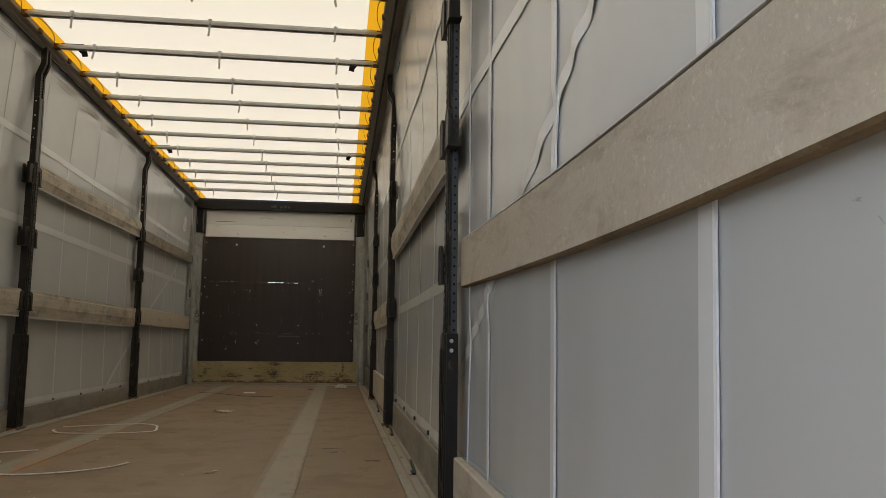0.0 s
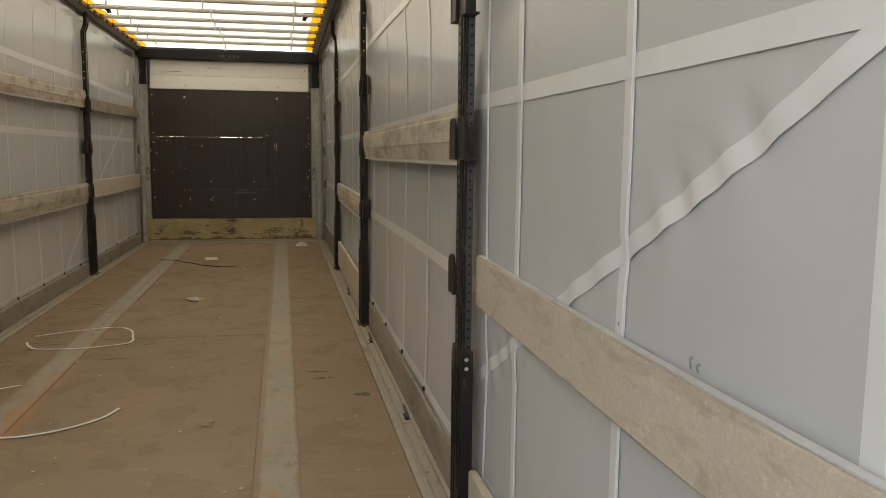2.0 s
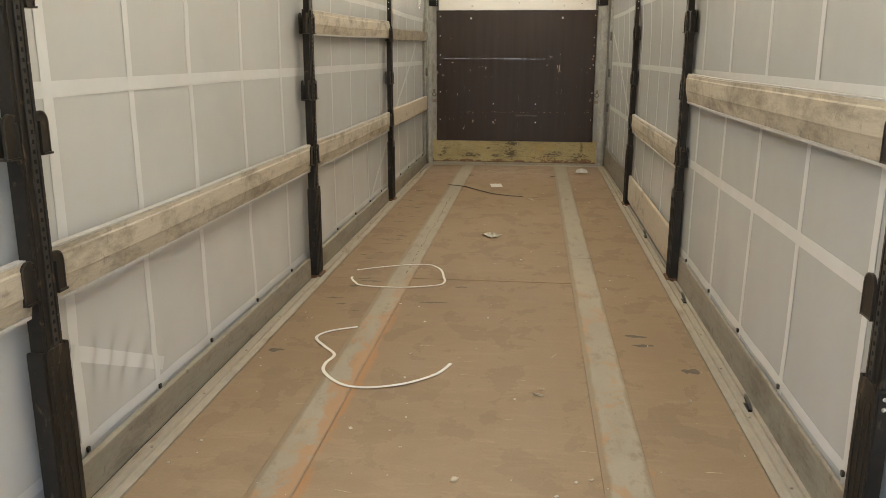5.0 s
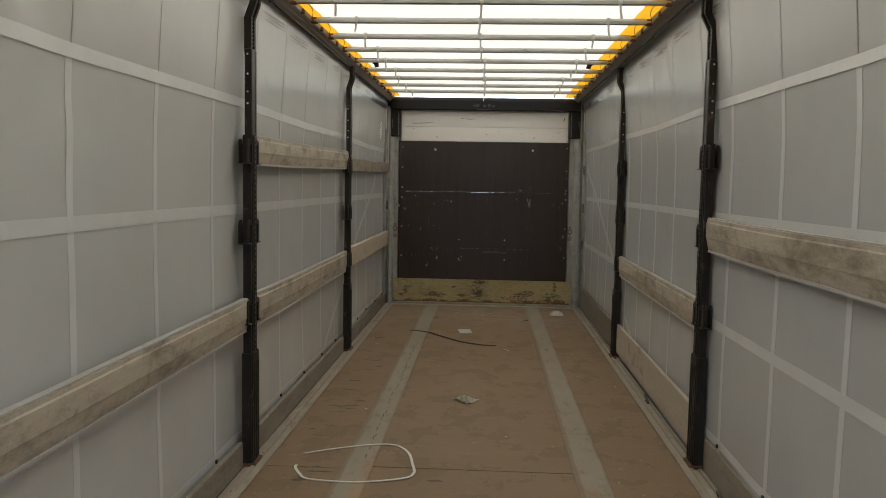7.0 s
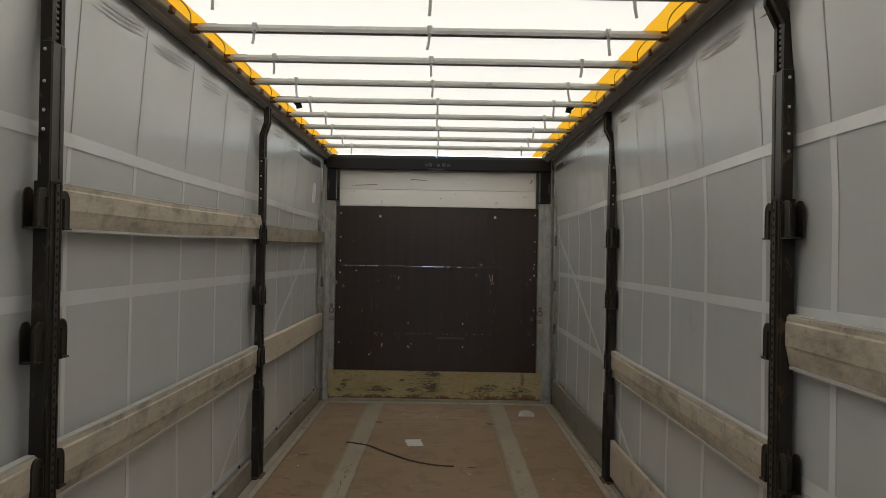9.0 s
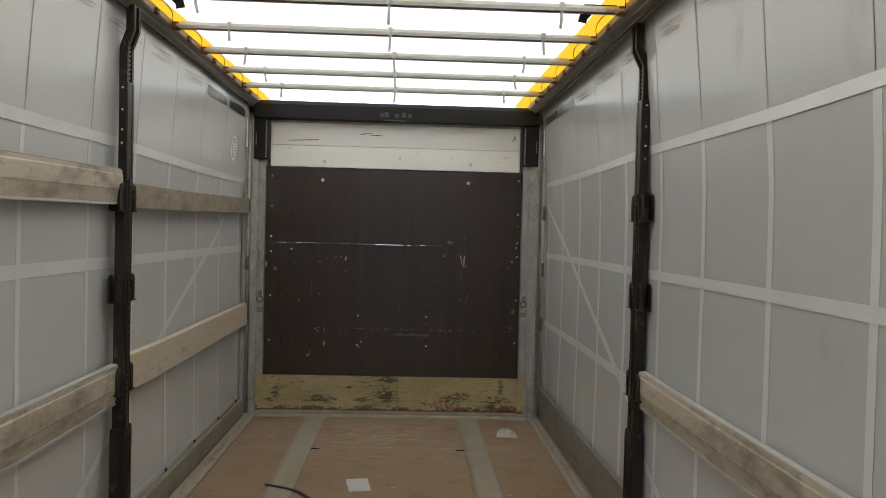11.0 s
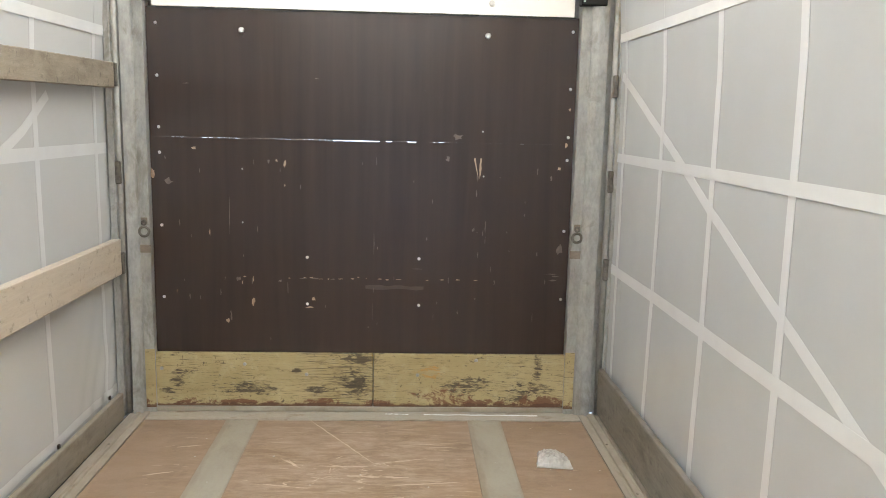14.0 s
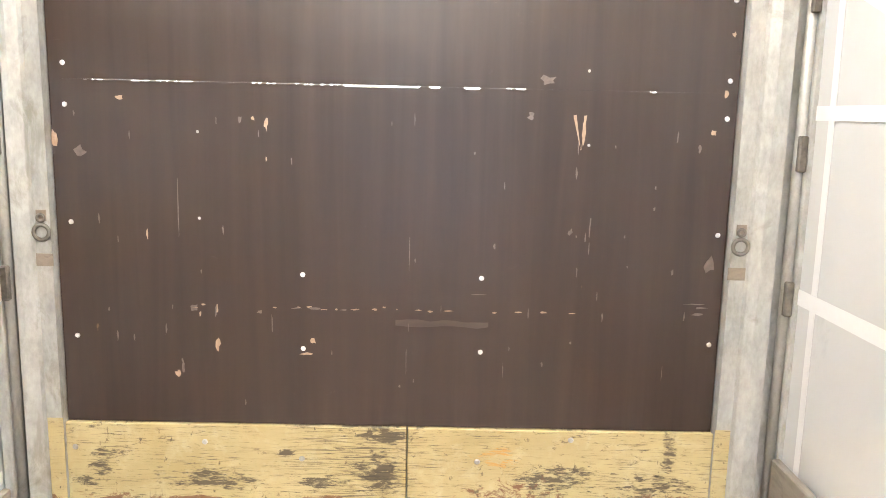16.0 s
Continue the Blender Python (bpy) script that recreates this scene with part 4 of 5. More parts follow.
    for d in (-1, 1):
        extrude_x([(d * (W + 0.010) + py, pz + 0.015) for py, pz in rounded_top(0.018, 0.595, 0.008)], -s * 0.027, s * (od + 0.002), bm)
    part("foot", bm, M_POST, p, "broad black steel foot")
    for y in (-0.036, 0.0, 0.036):
        part("foot_ridge", boxed(*sorted((-s * 0.031, -s * 0.0355)), y - 0.005, y + 0.005, 0.03, 0.56, bev=0.002), M_POST, p)
    for z in (0.585, 0.556) if grey_face else ():
        part("rivet", disc(bmesh.new(), (-s * 0.012, -W - 0.019, z), (0, -1, 0), 0.0065, 0.004), M_RIVET, p)
    part("base_shoe", boxed(*sorted((-s * 0.045, s * 0.024)), -0.075, 0.075, 0.0, 0.02, bev=0.004), M_RUST, p, "rusty base shoe")
    # head: sleeve with rivets, then two cranked arms up to the roof rail
    part("sleeve", boxed(*sorted((-s * 0.026, s * 0.012)), 0.002 - W, W - 0.008, 1.745, 2.19, bev=0.005), M_SLEEVE, p)
    part("sleeve_plate", boxed(*sorted((-s * 0.0245, s * 0.0115)), -W - 0.0025, 0.0015 - W, 1.75, 2.185, bev=0.001), M_POST, p)
    part("sleeve_groove", boxed(*sorted((-s * 0.0255, -s * 0.0275)), 0.006, 0.014, 1.76, 2.18, bev=0.0005), M_POST, p)
    for z in (2.16, 2.06, 1.97, 1.91):
        part("rivet", disc(bmesh.new(), (-s * 0.004, -W - 0.0025, z), (0, -1, 0), 0.0058, 0.004), M_RIVET, p)
    top = 1.165 if s > 0 else 1.176
    for d in (-1, 1):
        pts = [(-s * 0.002, 2.17), (-s * 0.002, 2.345), (s * (top - 1.206), 2.425), (s * (top - 1.206), 2.545 if s > 0 else 2.535)]
        bm = bmesh.new()
        rings = [[bm.verts.new((x + dx * 0.018, d * 0.030 + dy * 0.012, z)) for dx, dy in ((-1, -1), (1, -1), (1, 1), (-1, 1))] for x, z in pts]
        for a, b in zip(rings, rings[1:]):
            for j in range(4):
                bm.faces.new((a[j], a[(j + 1) % 4], b[(j + 1) % 4], b[j]))
        bm.faces.new(rings[0]), bm.faces.new(rings[-1])
        bmesh.ops.recalc_face_normals(bm, faces=bm.faces[:])
        part("head_arm", bm, M_POST, p)
    bm = bmesh.new()
    for k in range(8):
        box(bm, *sorted((-s * 0.008, -s * 0.016)), -0.010, 0.010, 2.205 + 0.020 * k, 2.215 + 0.020 * k)
    box(bm, *sorted((s * 0.006, -s * 0.008)), -0.012, 0.012, 2.18, 2.38)
    part("ratchet", bm, M_POST_WEB, p, "notched ratchet bar")
    return p


for y in POSTS_L:
    side_post(-1, y, (1.60, 1.185, 0.765))
for y in POSTS_R:
    side_post(1, y, (1.615, 1.195, 0.77), y < 4, {3.605: 0.77, 6.815: 1.195}.get(y))


# ---------------------------------------------------------------- side boards
def side_board(side, y0, y1, z0, z1, material, label, edge=None, thick=0.036, xin=1.194, sag=0.004, lip=True, group="side boards", rise=0.0):
    s = side
    x0, x1 = xin, xin + thick
    h = z1 - z0
    b = thing("side_board", label, "board", (0, 0, 0), group)
    if lip:
        prof = [(s * (x0 + 0.015), z0), (s * (x0 + 0.003), z0 + 0.36 * h), (s * x0, z0 + 0.41 * h), (s * x0, z1 - 0.022), (s * (x0 + 0.004), z1 - 0.016), (s * (x0 + 0.004), z1), (s * x1, z1), (s * x1, z0)]
    else:
        prof = [(s * x0, z0 + 0.004), (s * x0, z1 - 0.004), (s * (x0 + 0.004), z1), (s * x1, z1), (s * x1, z0), (s * (x0 + 0.004), z0)]
    ph = rng.uniform(0, 6)
    wob = lambda y: (s * 0.003 * math.sin(1.3 * y + ph), rise * ((y - y0) / (y1 - y0) - 0.5) - sag * math.sin(math.pi * (y - y0) / (y1 - y0)) + 0.0015 * math.sin(3.1 * y + ph))
    bm = extrude_y(prof, y0, y1, 24, wob)
    for f in bm.faces:
        f.material_index = 1 if edge and f.normal.z < -0.6 else 0
    part("plank", bm, [material, edge or material], b)
    if lip:
        part("top_lip", extrude_y([(s * (x0 + 0.006), z1 + 0.001), (s * (x0 + 0.006), z1 + 0.007), (s * (x1 - 0.002), z1 + 0.007), (s * (x1 - 0.002), z1 + 0.001)], y0 + 0.01, y1 - 0.01, 24, wob), M_HEM, b, "pale top lip")
        part("bottom_lip", extrude_y([(s * (x0 + 0.012), z0 - 0.012), (s * (x0 + 0.012), z0 - 0.001), (s * (x1 + 0.002), z0 - 0.001), (s * (x1 + 0.002), z0 - 0.012)], y0 + 0.005, y1 - 0.005, 24, wob), M_HEM, b, "worn bottom lip")
    for y in (y0 + 0.12, y1 - 0.12):
        dx, dz = wob(y)
        part("nail", disc(bmesh.new(), (s * (x0 + 0.0045) + dx, y, z0 + 0.62 * h + dz), (-s, 0, 0), 0.006, 0.002, 8), M_RAIL, b)
    return b


G, PL, PG = "weathered greyish alloy and wood side board in the post pockets", "pale pine side board with dark knots", "grey scuffed plywood side board with a raw brown edge"
side_board(-1, 3.645, 6.55, 0.737, 0.897, M_SLAT, G)
side_board(-1, 6.66, 9.505, 0.733, 0.903, M_SLAT, G)
side_board(-1, 9.615, 12.36, 0.752, 0.928, M_SLAT_PALE, PL, lip=False)
side_board(-1, 6.66, 9.505, 1.625, 1.767, M_SLAT, G, rise=0.036)
side_board(-1, 9.615, 12.36, 1.634, 1.753, M_SLAT_BROWN, "rough weathered brown wooden side board", lip=False, rise=0.034)
side_board(-1, 0.68, 3.535, 0.730, 0.890, M_SLAT, G)
near_board = side_board(1, 0.68, 3.552, 0.752, 0.904, M_SLAT_GREY, PG, M_SLAT_EDGE, thick=0.021, xin=1.2245, lip=False, sag=0.022)
bm = extrude_y([(1.227, 0.9045), (1.227, 0.9075), (1.244, 0.9075), (1.244, 0.9045)], 0.69, 3.545, 24, lambda y: (0.0, -0.022 * math.sin(math.pi * (y - 0.68) / 2.872)))
part("top_edge", bm, M_HEM, near_board, "pale worn top edge")
side_board(1, 3.66, 6.76, 1.19, 1.354, M_SLAT, G)
side_board(1, 6.87, 9.54, 0.745, 0.905, M_SLAT, "weathered wooden side board with dark marks")
KB = "grey weathered kerb board along the curtain foot"
for y0, y1 in ((0.68, 3.51), (3.67, 6.525), (6.685, 9.48), (9.64, 12.38)):
    side_board(-1, y0, y1, -0.002, 0.136, M_KERB, KB, thick=0.022, xin=1.222, lip=False, sag=0.0, group="kerb boards")
side_board(1, 0.68, 3.525, 0.03, 0.235, M_SLAT_GREY, KB, thick=0.024, xin=1.200, lip=False, sag=0.0, group="kerb boards")
side_board(1, 3.685, 6.735, -0.005, 0.175, M_KERB, KB, thick=0.012, xin=1.226, lip=False, sag=0.0, group="kerb boards")
side_board(1, 6.895, 9.515, 0.06, 0.31, M_SLAT_PALE, "pale wooden kerb board with stains", thick=0.024, xin=1.200, lip=False, sag=0.0, group="kerb boards")
side_board(1, 9.675, 12.40, 0.03, 0.275, M_KERB_DARK, KB, thick=0.024, xin=1.206, lip=False, sag=0.0, group="kerb boards")

# ---------------------------------------------------------------- roof
bm = bmesh.new()
bows = [11.74 - 0.566 * k for k in range(23)]
bows = [y for y in bows if y > 0.5]
ys = sorted({round(v, 3) for y in bows for v in (y, y + 0.19, y + 0.38)} | {Y_BACK, 12.0, 12.25, 12.44, 12.63})
xs = [-1.265, -1.18, -1.088, -0.6, -0.2, 0.2, 0.6, 0.972, 1.07, 1.20]
zr = lambda x, y: 2.615 + 0.010 * (1 - (x / 1.24) ** 2) - 0.007 * abs(math.sin(math.pi * (y - 11.74) / 0.566)) + 0.004 * noise.noise((x * 2, y * 2, 0))
grid = [[bm.verts.new((x, y, zr(x, y))) for x in xs] for y in ys]
for a, b in zip(grid, grid[1:]):
    for j in range(len(xs) - 1):
        f = bm.faces.new((a[j], a[j + 1], b[j + 1], b[j]))
        f.material_index = 1 if j < 2 or j > 6 else 0
tagged(part("ceiling", bm, [M_ROOF, M_YELLOW_EDGE], smooth=True), "white translucent tarpaulin roof with yellow edges", "ceiling", kind="structure")


def roof_bow(y, ties, dark):
    b = thing("roof_bow", "alloy roof bow with hanging clear ties" + (" and black end carriages" if dark else ""), "roof bow", (0, y, 2.58), "roof bows")
    prof = [(-0.022, -0.020), (-0.024, -0.004), (-0.020, 0.008), (-0.010, 0.014), (0.010, 0.014), (0.022, 0.006), (0.024, -0.020), (0.008, -0.020), (0.008, -0.012), (-0.008, -0.012), (-0.008, -0.020)]
    part("tube", extrude_x(prof, -1.12, 1.06), M_BOW, b)
    for s in (-1, 1):
        e = 1.044 if s > 0 else -1.116
        part("carriage", boxed(*sorted((e - s * 0.012, e + s * 0.03)), -0.023, 0.023, -0.026, 0.012, bev=0.004), M_RUST, b, "dark sliding carriage")
        bm = bmesh.new()
        box(bm, *sorted((e - s * (0.17 if dark else 0.10), e - s * 0.016)), -0.019, 0.019, -0.017, 0.015, 0.003)
        part("end_sleeve", bm, M_RUBBER if dark else M_BOW, b)
        if dark:
            part("flap", ribbon([Vector((e - s * 0.14, 0.02, -0.01)), Vector((e - s * 0.16, 0.03, -0.03)), Vector((e - s * 0.165, 0.035, -0.055))], 0.04, 0.003, 0, Vector((0, 1, 0))), M_RUBBER, b)
        part("link_block", boxed(*sorted((e + s * 0.010, e + s * 0.045)), 0.262, 0.304, -0.022, 0.006, bev=0.003), M_RUST, b, "brown link block between bows")
        part("spring", ribbon([Vector(q) for q in spline([(e + s * 0.02, 0.03, 0.0), (e - s * 0.01, 0.13, 0.024), (e - s * 0.02, 0.28, 0.030), (e - s * 0.01, 0.43, 0.024), (e + s * 0.02, 0.54, 0.0)], 5)], 0.004, 0.003), M_POST, b, "bent spring wire between bows")
    for x, ln in ties:
        tie = part("tie", boxed(x - 0.012, x + 0.012, -0.0290, -0.0250, -0.024, 0.018, bev=0.001), M_TIE, b, "clear hanging tie")
        k = rng.uniform(-0.012, 0.012)
        part("tail", ribbon([Vector((x, -0.026, -0.018)), Vector((x + 0.3 * k, -0.026, -0.02 - 0.5 * ln)), Vector((x + k, -0.026, -0.02 - ln))], 0.013, 0.003, 0, Vector((0, -1, 0))), M_TIE, tie)


for i, y in enumerate(bows):
    dark = i in (4, 9, 14)
    ties = [(-0.86 + rng.uniform(-.02, .02), rng.uniform(0.05, 0.08)), (-0.02 + rng.uniform(-.02, .02), rng.uniform(0.07, 0.10)), (0.78 + rng.uniform(-.02, .02), rng.uniform(0.06, 0.09))]
    roof_bow(y, ties, dark)

for side in (-1, 1):
    s = side
    rail = thing("roof_rail", "worn alloy roof rail above the side curtain", "rail", (0, 0, 0), "roof rails", "structure")
    if s > 0:
        # wide rail with a slanted underside
        prof = ((1.064, 2.600), (1.062, 2.592), (1.062, 2.568), (1.068, 2.560), (1.090, 2.549), (1.094, 2.544), (1.116, 2.534), (1.130, 2.532), (1.186, 2.562), (1.186, 2.602))
        slot, low, xo = ((1.112, 2.533), (1.114, 2.524), (1.126, 2.524), (1.129, 2.531)), 2.524, 1.188
    else:
        prof = [(-x, z) for x, z in ((1.142, 2.600), (1.140, 2.592), (1.140, 2.568), (1.146, 2.559), (1.164, 2.546), (1.168, 2.540), (1.184, 2.526), (1.200, 2.523), (1.250, 2.562), (1.250, 2.602))]
        slot, low, xo = ((-1.184, 2.525), (-1.186, 2.514), (-1.197, 2.514), (-1.200, 2.522)), 2.514, 1.252
    part("profile", extrude_y(prof, Y_BACK, 12.46, 1), M_RAIL, rail)
    part("track", extrude_y(slot, Y_BACK, 12.46, 1), M_RAIL_DARK, rail, "dark curtain track below the rail")
    prof = [(s * xo, 2.566), (s * xo, 2.612), (s * 1.300, 2.612), (s * 1.300, 2.560), (s * (xo + 0.03), 2.565)]
    part("outer_profile", extrude_y(prof, Y_BACK, 12.46, 1), M_RAIL_DARK, rail)
    for k in range(12):
        part("roller", disc(bmesh.new(), (1.120 if s > 0 else -1.1915, 0.70 + 1.04 * k, low - 0.012), (0, 0, 1), 0.006, 0.012, 8), M_POST, rail)

# ---------------------------------------------------------------- bulkhead
bulk = thing("bulkhead", "front bulkhead of brown film ply, white planks and scraped yellow kick board", "bulkhead", (0, Y_FRONT, 0), "", "structure")
XL, XR = -1.083, 1.036


def front(name, x0, x1, z0, z1, mat, label="", y0=0.0, y1=0.022, bev=0.002):
    return part(name, boxed(x0, x1, y0, y1, z0, z1, bev=bev), mat, bulk, label)


def gap_board(name, z0, z1, lower):
    """A ply sheet; the upper edge of the lower one is chipped, so that daylight shows through the joint in places."""
    n = 240
    open_runs = ((-0.98, -0.90), (-0.88, -0.78), (-0.75, -0.63), (-0.47, -0.38), (-0.36, -0.20), (-0.18, 0.055), (0.085, 0.115), (0.19, 0.235), (0.32, 0.40), (0.72, 0.75), (0.77, 0.79))
    big = ((-0.18, 0.055), (0.085, 0.115), (0.19, 0.235))
    bm = bmesh.new()
    cols = []
    for i in range(n + 1):
        x = XL + (XR - XL) * i / n
        g = 0.0
        if any(a < x < b for a, b in open_runs):
            g = 0.0042 if any(a < x < b for a, b in big) else (0.0016 if rng.random() < 0.5 else 0.0)
        zt = z1 - g if lower else z1
        cols.append([bm.verts.new(q) for q in ((x, 0, z0), (x, 0, zt), (x, 0.018, zt), (x, 0.018, z0))])
    for a, b in zip(cols, cols[1:]):
        for j in range(4):
            bm.faces.new((a[j], a[(j + 1) % 4], b[(j + 1) % 4], b[j]))
    bm.faces.new(cols[0]), bm.faces.new(cols[-1])
    bmesh.ops.recalc_face_normals(bm, faces=bm.faces[:])
    return part(name, bm, M_PHEN, bulk, "dark brown film-faced plywood sheet, scuffed")


gap_board("ply_sheet", 0.322, 1.4225, True)
gap_board("ply_sheet", 1.4228, 2.046, False)
front("plank", -1.056, 1.012, 2.050, 2.226, M_WPLANK, "white painted plank", 0.002, 0.03)
front("plank", -1.056, 1.012, 2.2285, 2.415, M_WPLANK_GREY, "white painted plank with dark scratches", 0.002, 0.03)
front("top_strip", -1.056, 1.012, 2.4165, 2.434, M_HEM, "cream strip", -0.004, 0.03)
front("kick_board", -1.118, 0.030, 0.031, 0.319, M_KICK, "scraped yellow kick board", -0.012, 0.02, 0.003)
front("kick_board", 0.034, 1.092, 0.031, 0.319, M_KICK, "scraped yellow kick board", -0.012, 0.02, 0.003)
front("foot_rail", -1.118, 1.092, 0.003, 0.030, M_STRIP, "worn steel foot rail", -0.018, 0.02, 0.004)
for i, (x, z, w, h) in enumerate([(-0.78, 2.272, 0.33, 0.009), (-0.86, 2.268, 0.16, 0.007), (-0.26, 2.338, 0.16, 0.007), (-0.18, 2.326, 0.14, 0.007), (-0.30, 2.331, 0.06, 0.005), (0.965, 2.335, 0.020, 0.040), (0.95, 2.315, 0.015, 0.02), (-0.90, 2.200, 0.010, 0.020), (0.01, 2.140, 0.014, 0.018), (0.90, 2.172, 0.09, 0.005), (0.83, 2.13, 0.025, 0.005), (0.16, 2.185, 0.02, 0.008)]):
    bm = bmesh.new()
    ring = []
    for j in range(10):
        a = 2 * math.pi * j / 10
        r = rng.uniform(0.5, 1.0)
        ring.append(bm.verts.new((x + w / 2 * r * math.cos(a), 0.0008, z + h / 2 * r * math.sin(a) + 0.02 * w * math.cos(a))))
    back = [bm.verts.new((v.co.x, 0.003, v.co.z)) for v in ring]
    bm.faces.new(ring)
    for j in range(10):
        bm.faces.new((ring[j], ring[(j + 1) % 10], back[(j + 1) % 10], back[j]))
    bmesh.ops.recalc_face_normals(bm, faces=bm.faces[:])
    part("scratch", bm, M_SKID, bulk)
# a ragged batten line on top of the sheet
bm = bmesh.new()
for k in range(26):
    x = XL + 0.01 + k * 0.0805
    h = rng.uniform(0.004, 0.011)
    box(bm, x, x + 0.0805, -0.004, 0.002, 2.043 - h * 0.4, 2.043 + h * 0.6)
part("sealant", bm, M_RUBBER, bulk, "black ragged sealant line")
bolts = [(XL + 0.045, z) for z in (0.61, 0.98, 1.345, 1.47, 1.72, 1.97)] + [(XR - 0.028, z) for z in (0.62, 0.98, 1.345, 1.46, 1.70, 1.98)]
bolts += [(-0.31, 0.825), (0.262, 0.825), (-0.31, 0.58), (0.265, 0.58)]
for x, z in bolts:
    part("screw", disc(bmesh.new(), (x, 0.0, z), (0, -1, 0), 0.0085, 0.004, 8), M_RIVET, bulk)
for x, z in ((-0.632, 1.27), (-0.634, 1.0), (0.573, 1.481), (0.583, 1.255)):
    part("stud", disc(bmesh.new(), (x, 0.0, z), (0, -1, 0), 0.0048, 0.002, 8), M_GALV, bulk)
for x, z in ((-0.625, 1.945), (0.585, 1.95), (-0.61, 2.10), (0.60, 2.105)):
    b = part("bolt", disc(bmesh.new(), (x, 0.0 if z < 2.05 else 0.002, z), (0, -1, 0), 0.015, 0.008, 12), M_RIVET, bulk)
for x, z in ((-1.06, 0.233), (-0.634, 0.259), (0.572, 0.288), (-0.315, 0.206), (0.265, 0.206)):
    part("screw", disc(bmesh.new(), (x, -0.012, z), (0, -1, 0), 0.010, 0.004, 10), M_GALV, bulk)
# chips down to bare wood, and scuffs
chips = [(-0.585, 0.590, 0.020, 0.06), (-0.585, 0.705, 0.010, 0.04), (0.565, 1.295, 0.016, 0.085), (-1.075, 1.235, 0.024, 0.08), (-0.42, 1.30, 0.016, 0.06), (-0.46, 1.315, 0.012, 0.02), (-0.80, 0.95, 0.012, 0.045), (0.97, 1.30, 0.022, 0.024), (1.0, 1.42, 0.022, 0.03), (1.01, 1.60, 0.018, 0.02), (-0.42, 1.19, 0.008, 0.02), (-0.64, 0.69, 0.008, 0.02), (-0.87, 1.37, 0.03, 0.02)]
scuffs = [(-0.27, 0.715, 0.075, 0.010), (-0.18, 0.712, 0.03, 0.008), (-0.33, 0.715, 0.04, 0.008), (-0.50, 1.31, 0.014, 0.03), (0.45, 1.45, 0.07, 0.04), (0.40, 1.34, 0.03, 0.03), (-0.90, 1.685, 0.045, 0.007), (-0.26, 1.722, 0.035, 0.005), (0.60, 1.0, 0.008, 0.08), (0.54, 0.98, 0.02, 0.03), (-0.70, 0.51, 0.014, 0.05), (0.93, 1.25, 0.014, 0.03), (-1.0, 1.20, 0.05, 0.05), (0.30, 0.93, 0.01, 0.02), (0.99, 0.89, 0.045, 0.08), (0.96, 0.72, 0.05, 0.012), (-0.66, 0.71, 0.03, 0.03), (-0.45, 0.70, 0.02, 0.02)]
lines = [(0.030, 0.90, 0.004, 0.16), (0.024, 0.55, 0.003, 0.14), (0.60, 0.93, 0.004, 0.10), (-0.41, 0.66, 0.005, 0.09), (0.34, 0.52, 0.003, 0.06), (0.86, 0.52, 0.003, 0.06), (-0.70, 1.05, 0.004, 0.30), (0.96, 0.754, 0.10, 0.006), (0.97, 0.742, 0.06, 0.010), (0.25, 0.772, 0.07, 0.005)]
nicks = [(rng.uniform(XL + 0.05, XR - 0.05), rng.uniform(0.36, 1.38), rng.uniform(0.004, 0.009), rng.uniform(0.01, 0.05)) for _ in range(46)]
# a dotted row of small chips, where a load bar rubbed
chips += [(x + rng.uniform(-0.012, 0.012), 0.717 + rng.uniform(-0.006, 0.006), rng.uniform(0.008, 0.040), rng.uniform(0.004, 0.009)) for x in (-0.66, -0.62, -0.40, -0.33, -0.285, -0.25, -0.21, -0.14, -0.09, -0.05, 0.0, 0.05, 0.10, 0.16, 0.30, 0.37, 0.47, 0.555)]
chips += [(-0.718, 0.488, 0.022, 0.04), (-0.30, 0.563, 0.05, 0.014), (-0.277, 0.607, 0.026, 0.03)]
marks = [(*q, M_CHIP) for q in chips] + [(*q, M_SCUFF) for q in scuffs + lines + nicks]
for x, z, w, h, m in marks:
    bm = bmesh.new()
    k = 9
    ring = []
    for i in range(k):
        a = 2 * math.pi * i / k
        r = rng.uniform(0.35, 1.0)
        ring.append(bm.verts.new((x + w / 2 * r * math.cos(a), -0.0012, z + h / 2 * r * math.sin(a))))
    bm.faces.new(ring)
    back = [bm.verts.new((v.co.x, 0.001, v.co.z)) for v in ring]
    for i in range(k):
        bm.faces.new((ring[i], ring[(i + 1) % k], back[(i + 1) % k], back[i]))
    bmesh.ops.recalc_face_normals(bm, faces=bm.faces[:])
    part("chip" if m == M_CHIP else "scuff", bm, m, bulk)

bm = bmesh.new()
for dx, dw in ((-0.030, 0.010), (0.004, 0.009)):
    q = [bm.verts.new((0.560 + dx * k, -0.0014, z)) for k, z in ((1, 1.345), (1 + dw / 0.03, 1.349), (0.05, 1.235))]
    q += [bm.verts.new((0.560 + dx * 1 + dw, -0.0014, 1.347))]
    bm.faces.new((q[0], q[3], q[2]))
bmesh.ops.recalc_face_normals(bm, faces=bm.faces[:])
part("chip", bm, M_CHIP, bulk, "forked splinter down to bare wood")

bm = bmesh.new()
low = [bm.verts.new((0.138 + 0.15 * (i / 8 - 1) + 0.15 * i / 8, -0.0011, 0.662 + rng.uniform(-0.004, 0.004))) for i in range(9)]
top = [bm.verts.new((v.co.x, -0.0011, 0.681 + rng.uniform(-0.005, 0.005))) for v in low]
for i in range(8):
    bm.faces.new((low[i], low[i + 1], top[i + 1], top[i]))
bmesh.ops.recalc_face_normals(bm, faces=bm.faces[:])
part("rub_mark", bm, M_RUB, bulk, "brown rub mark across the ply")

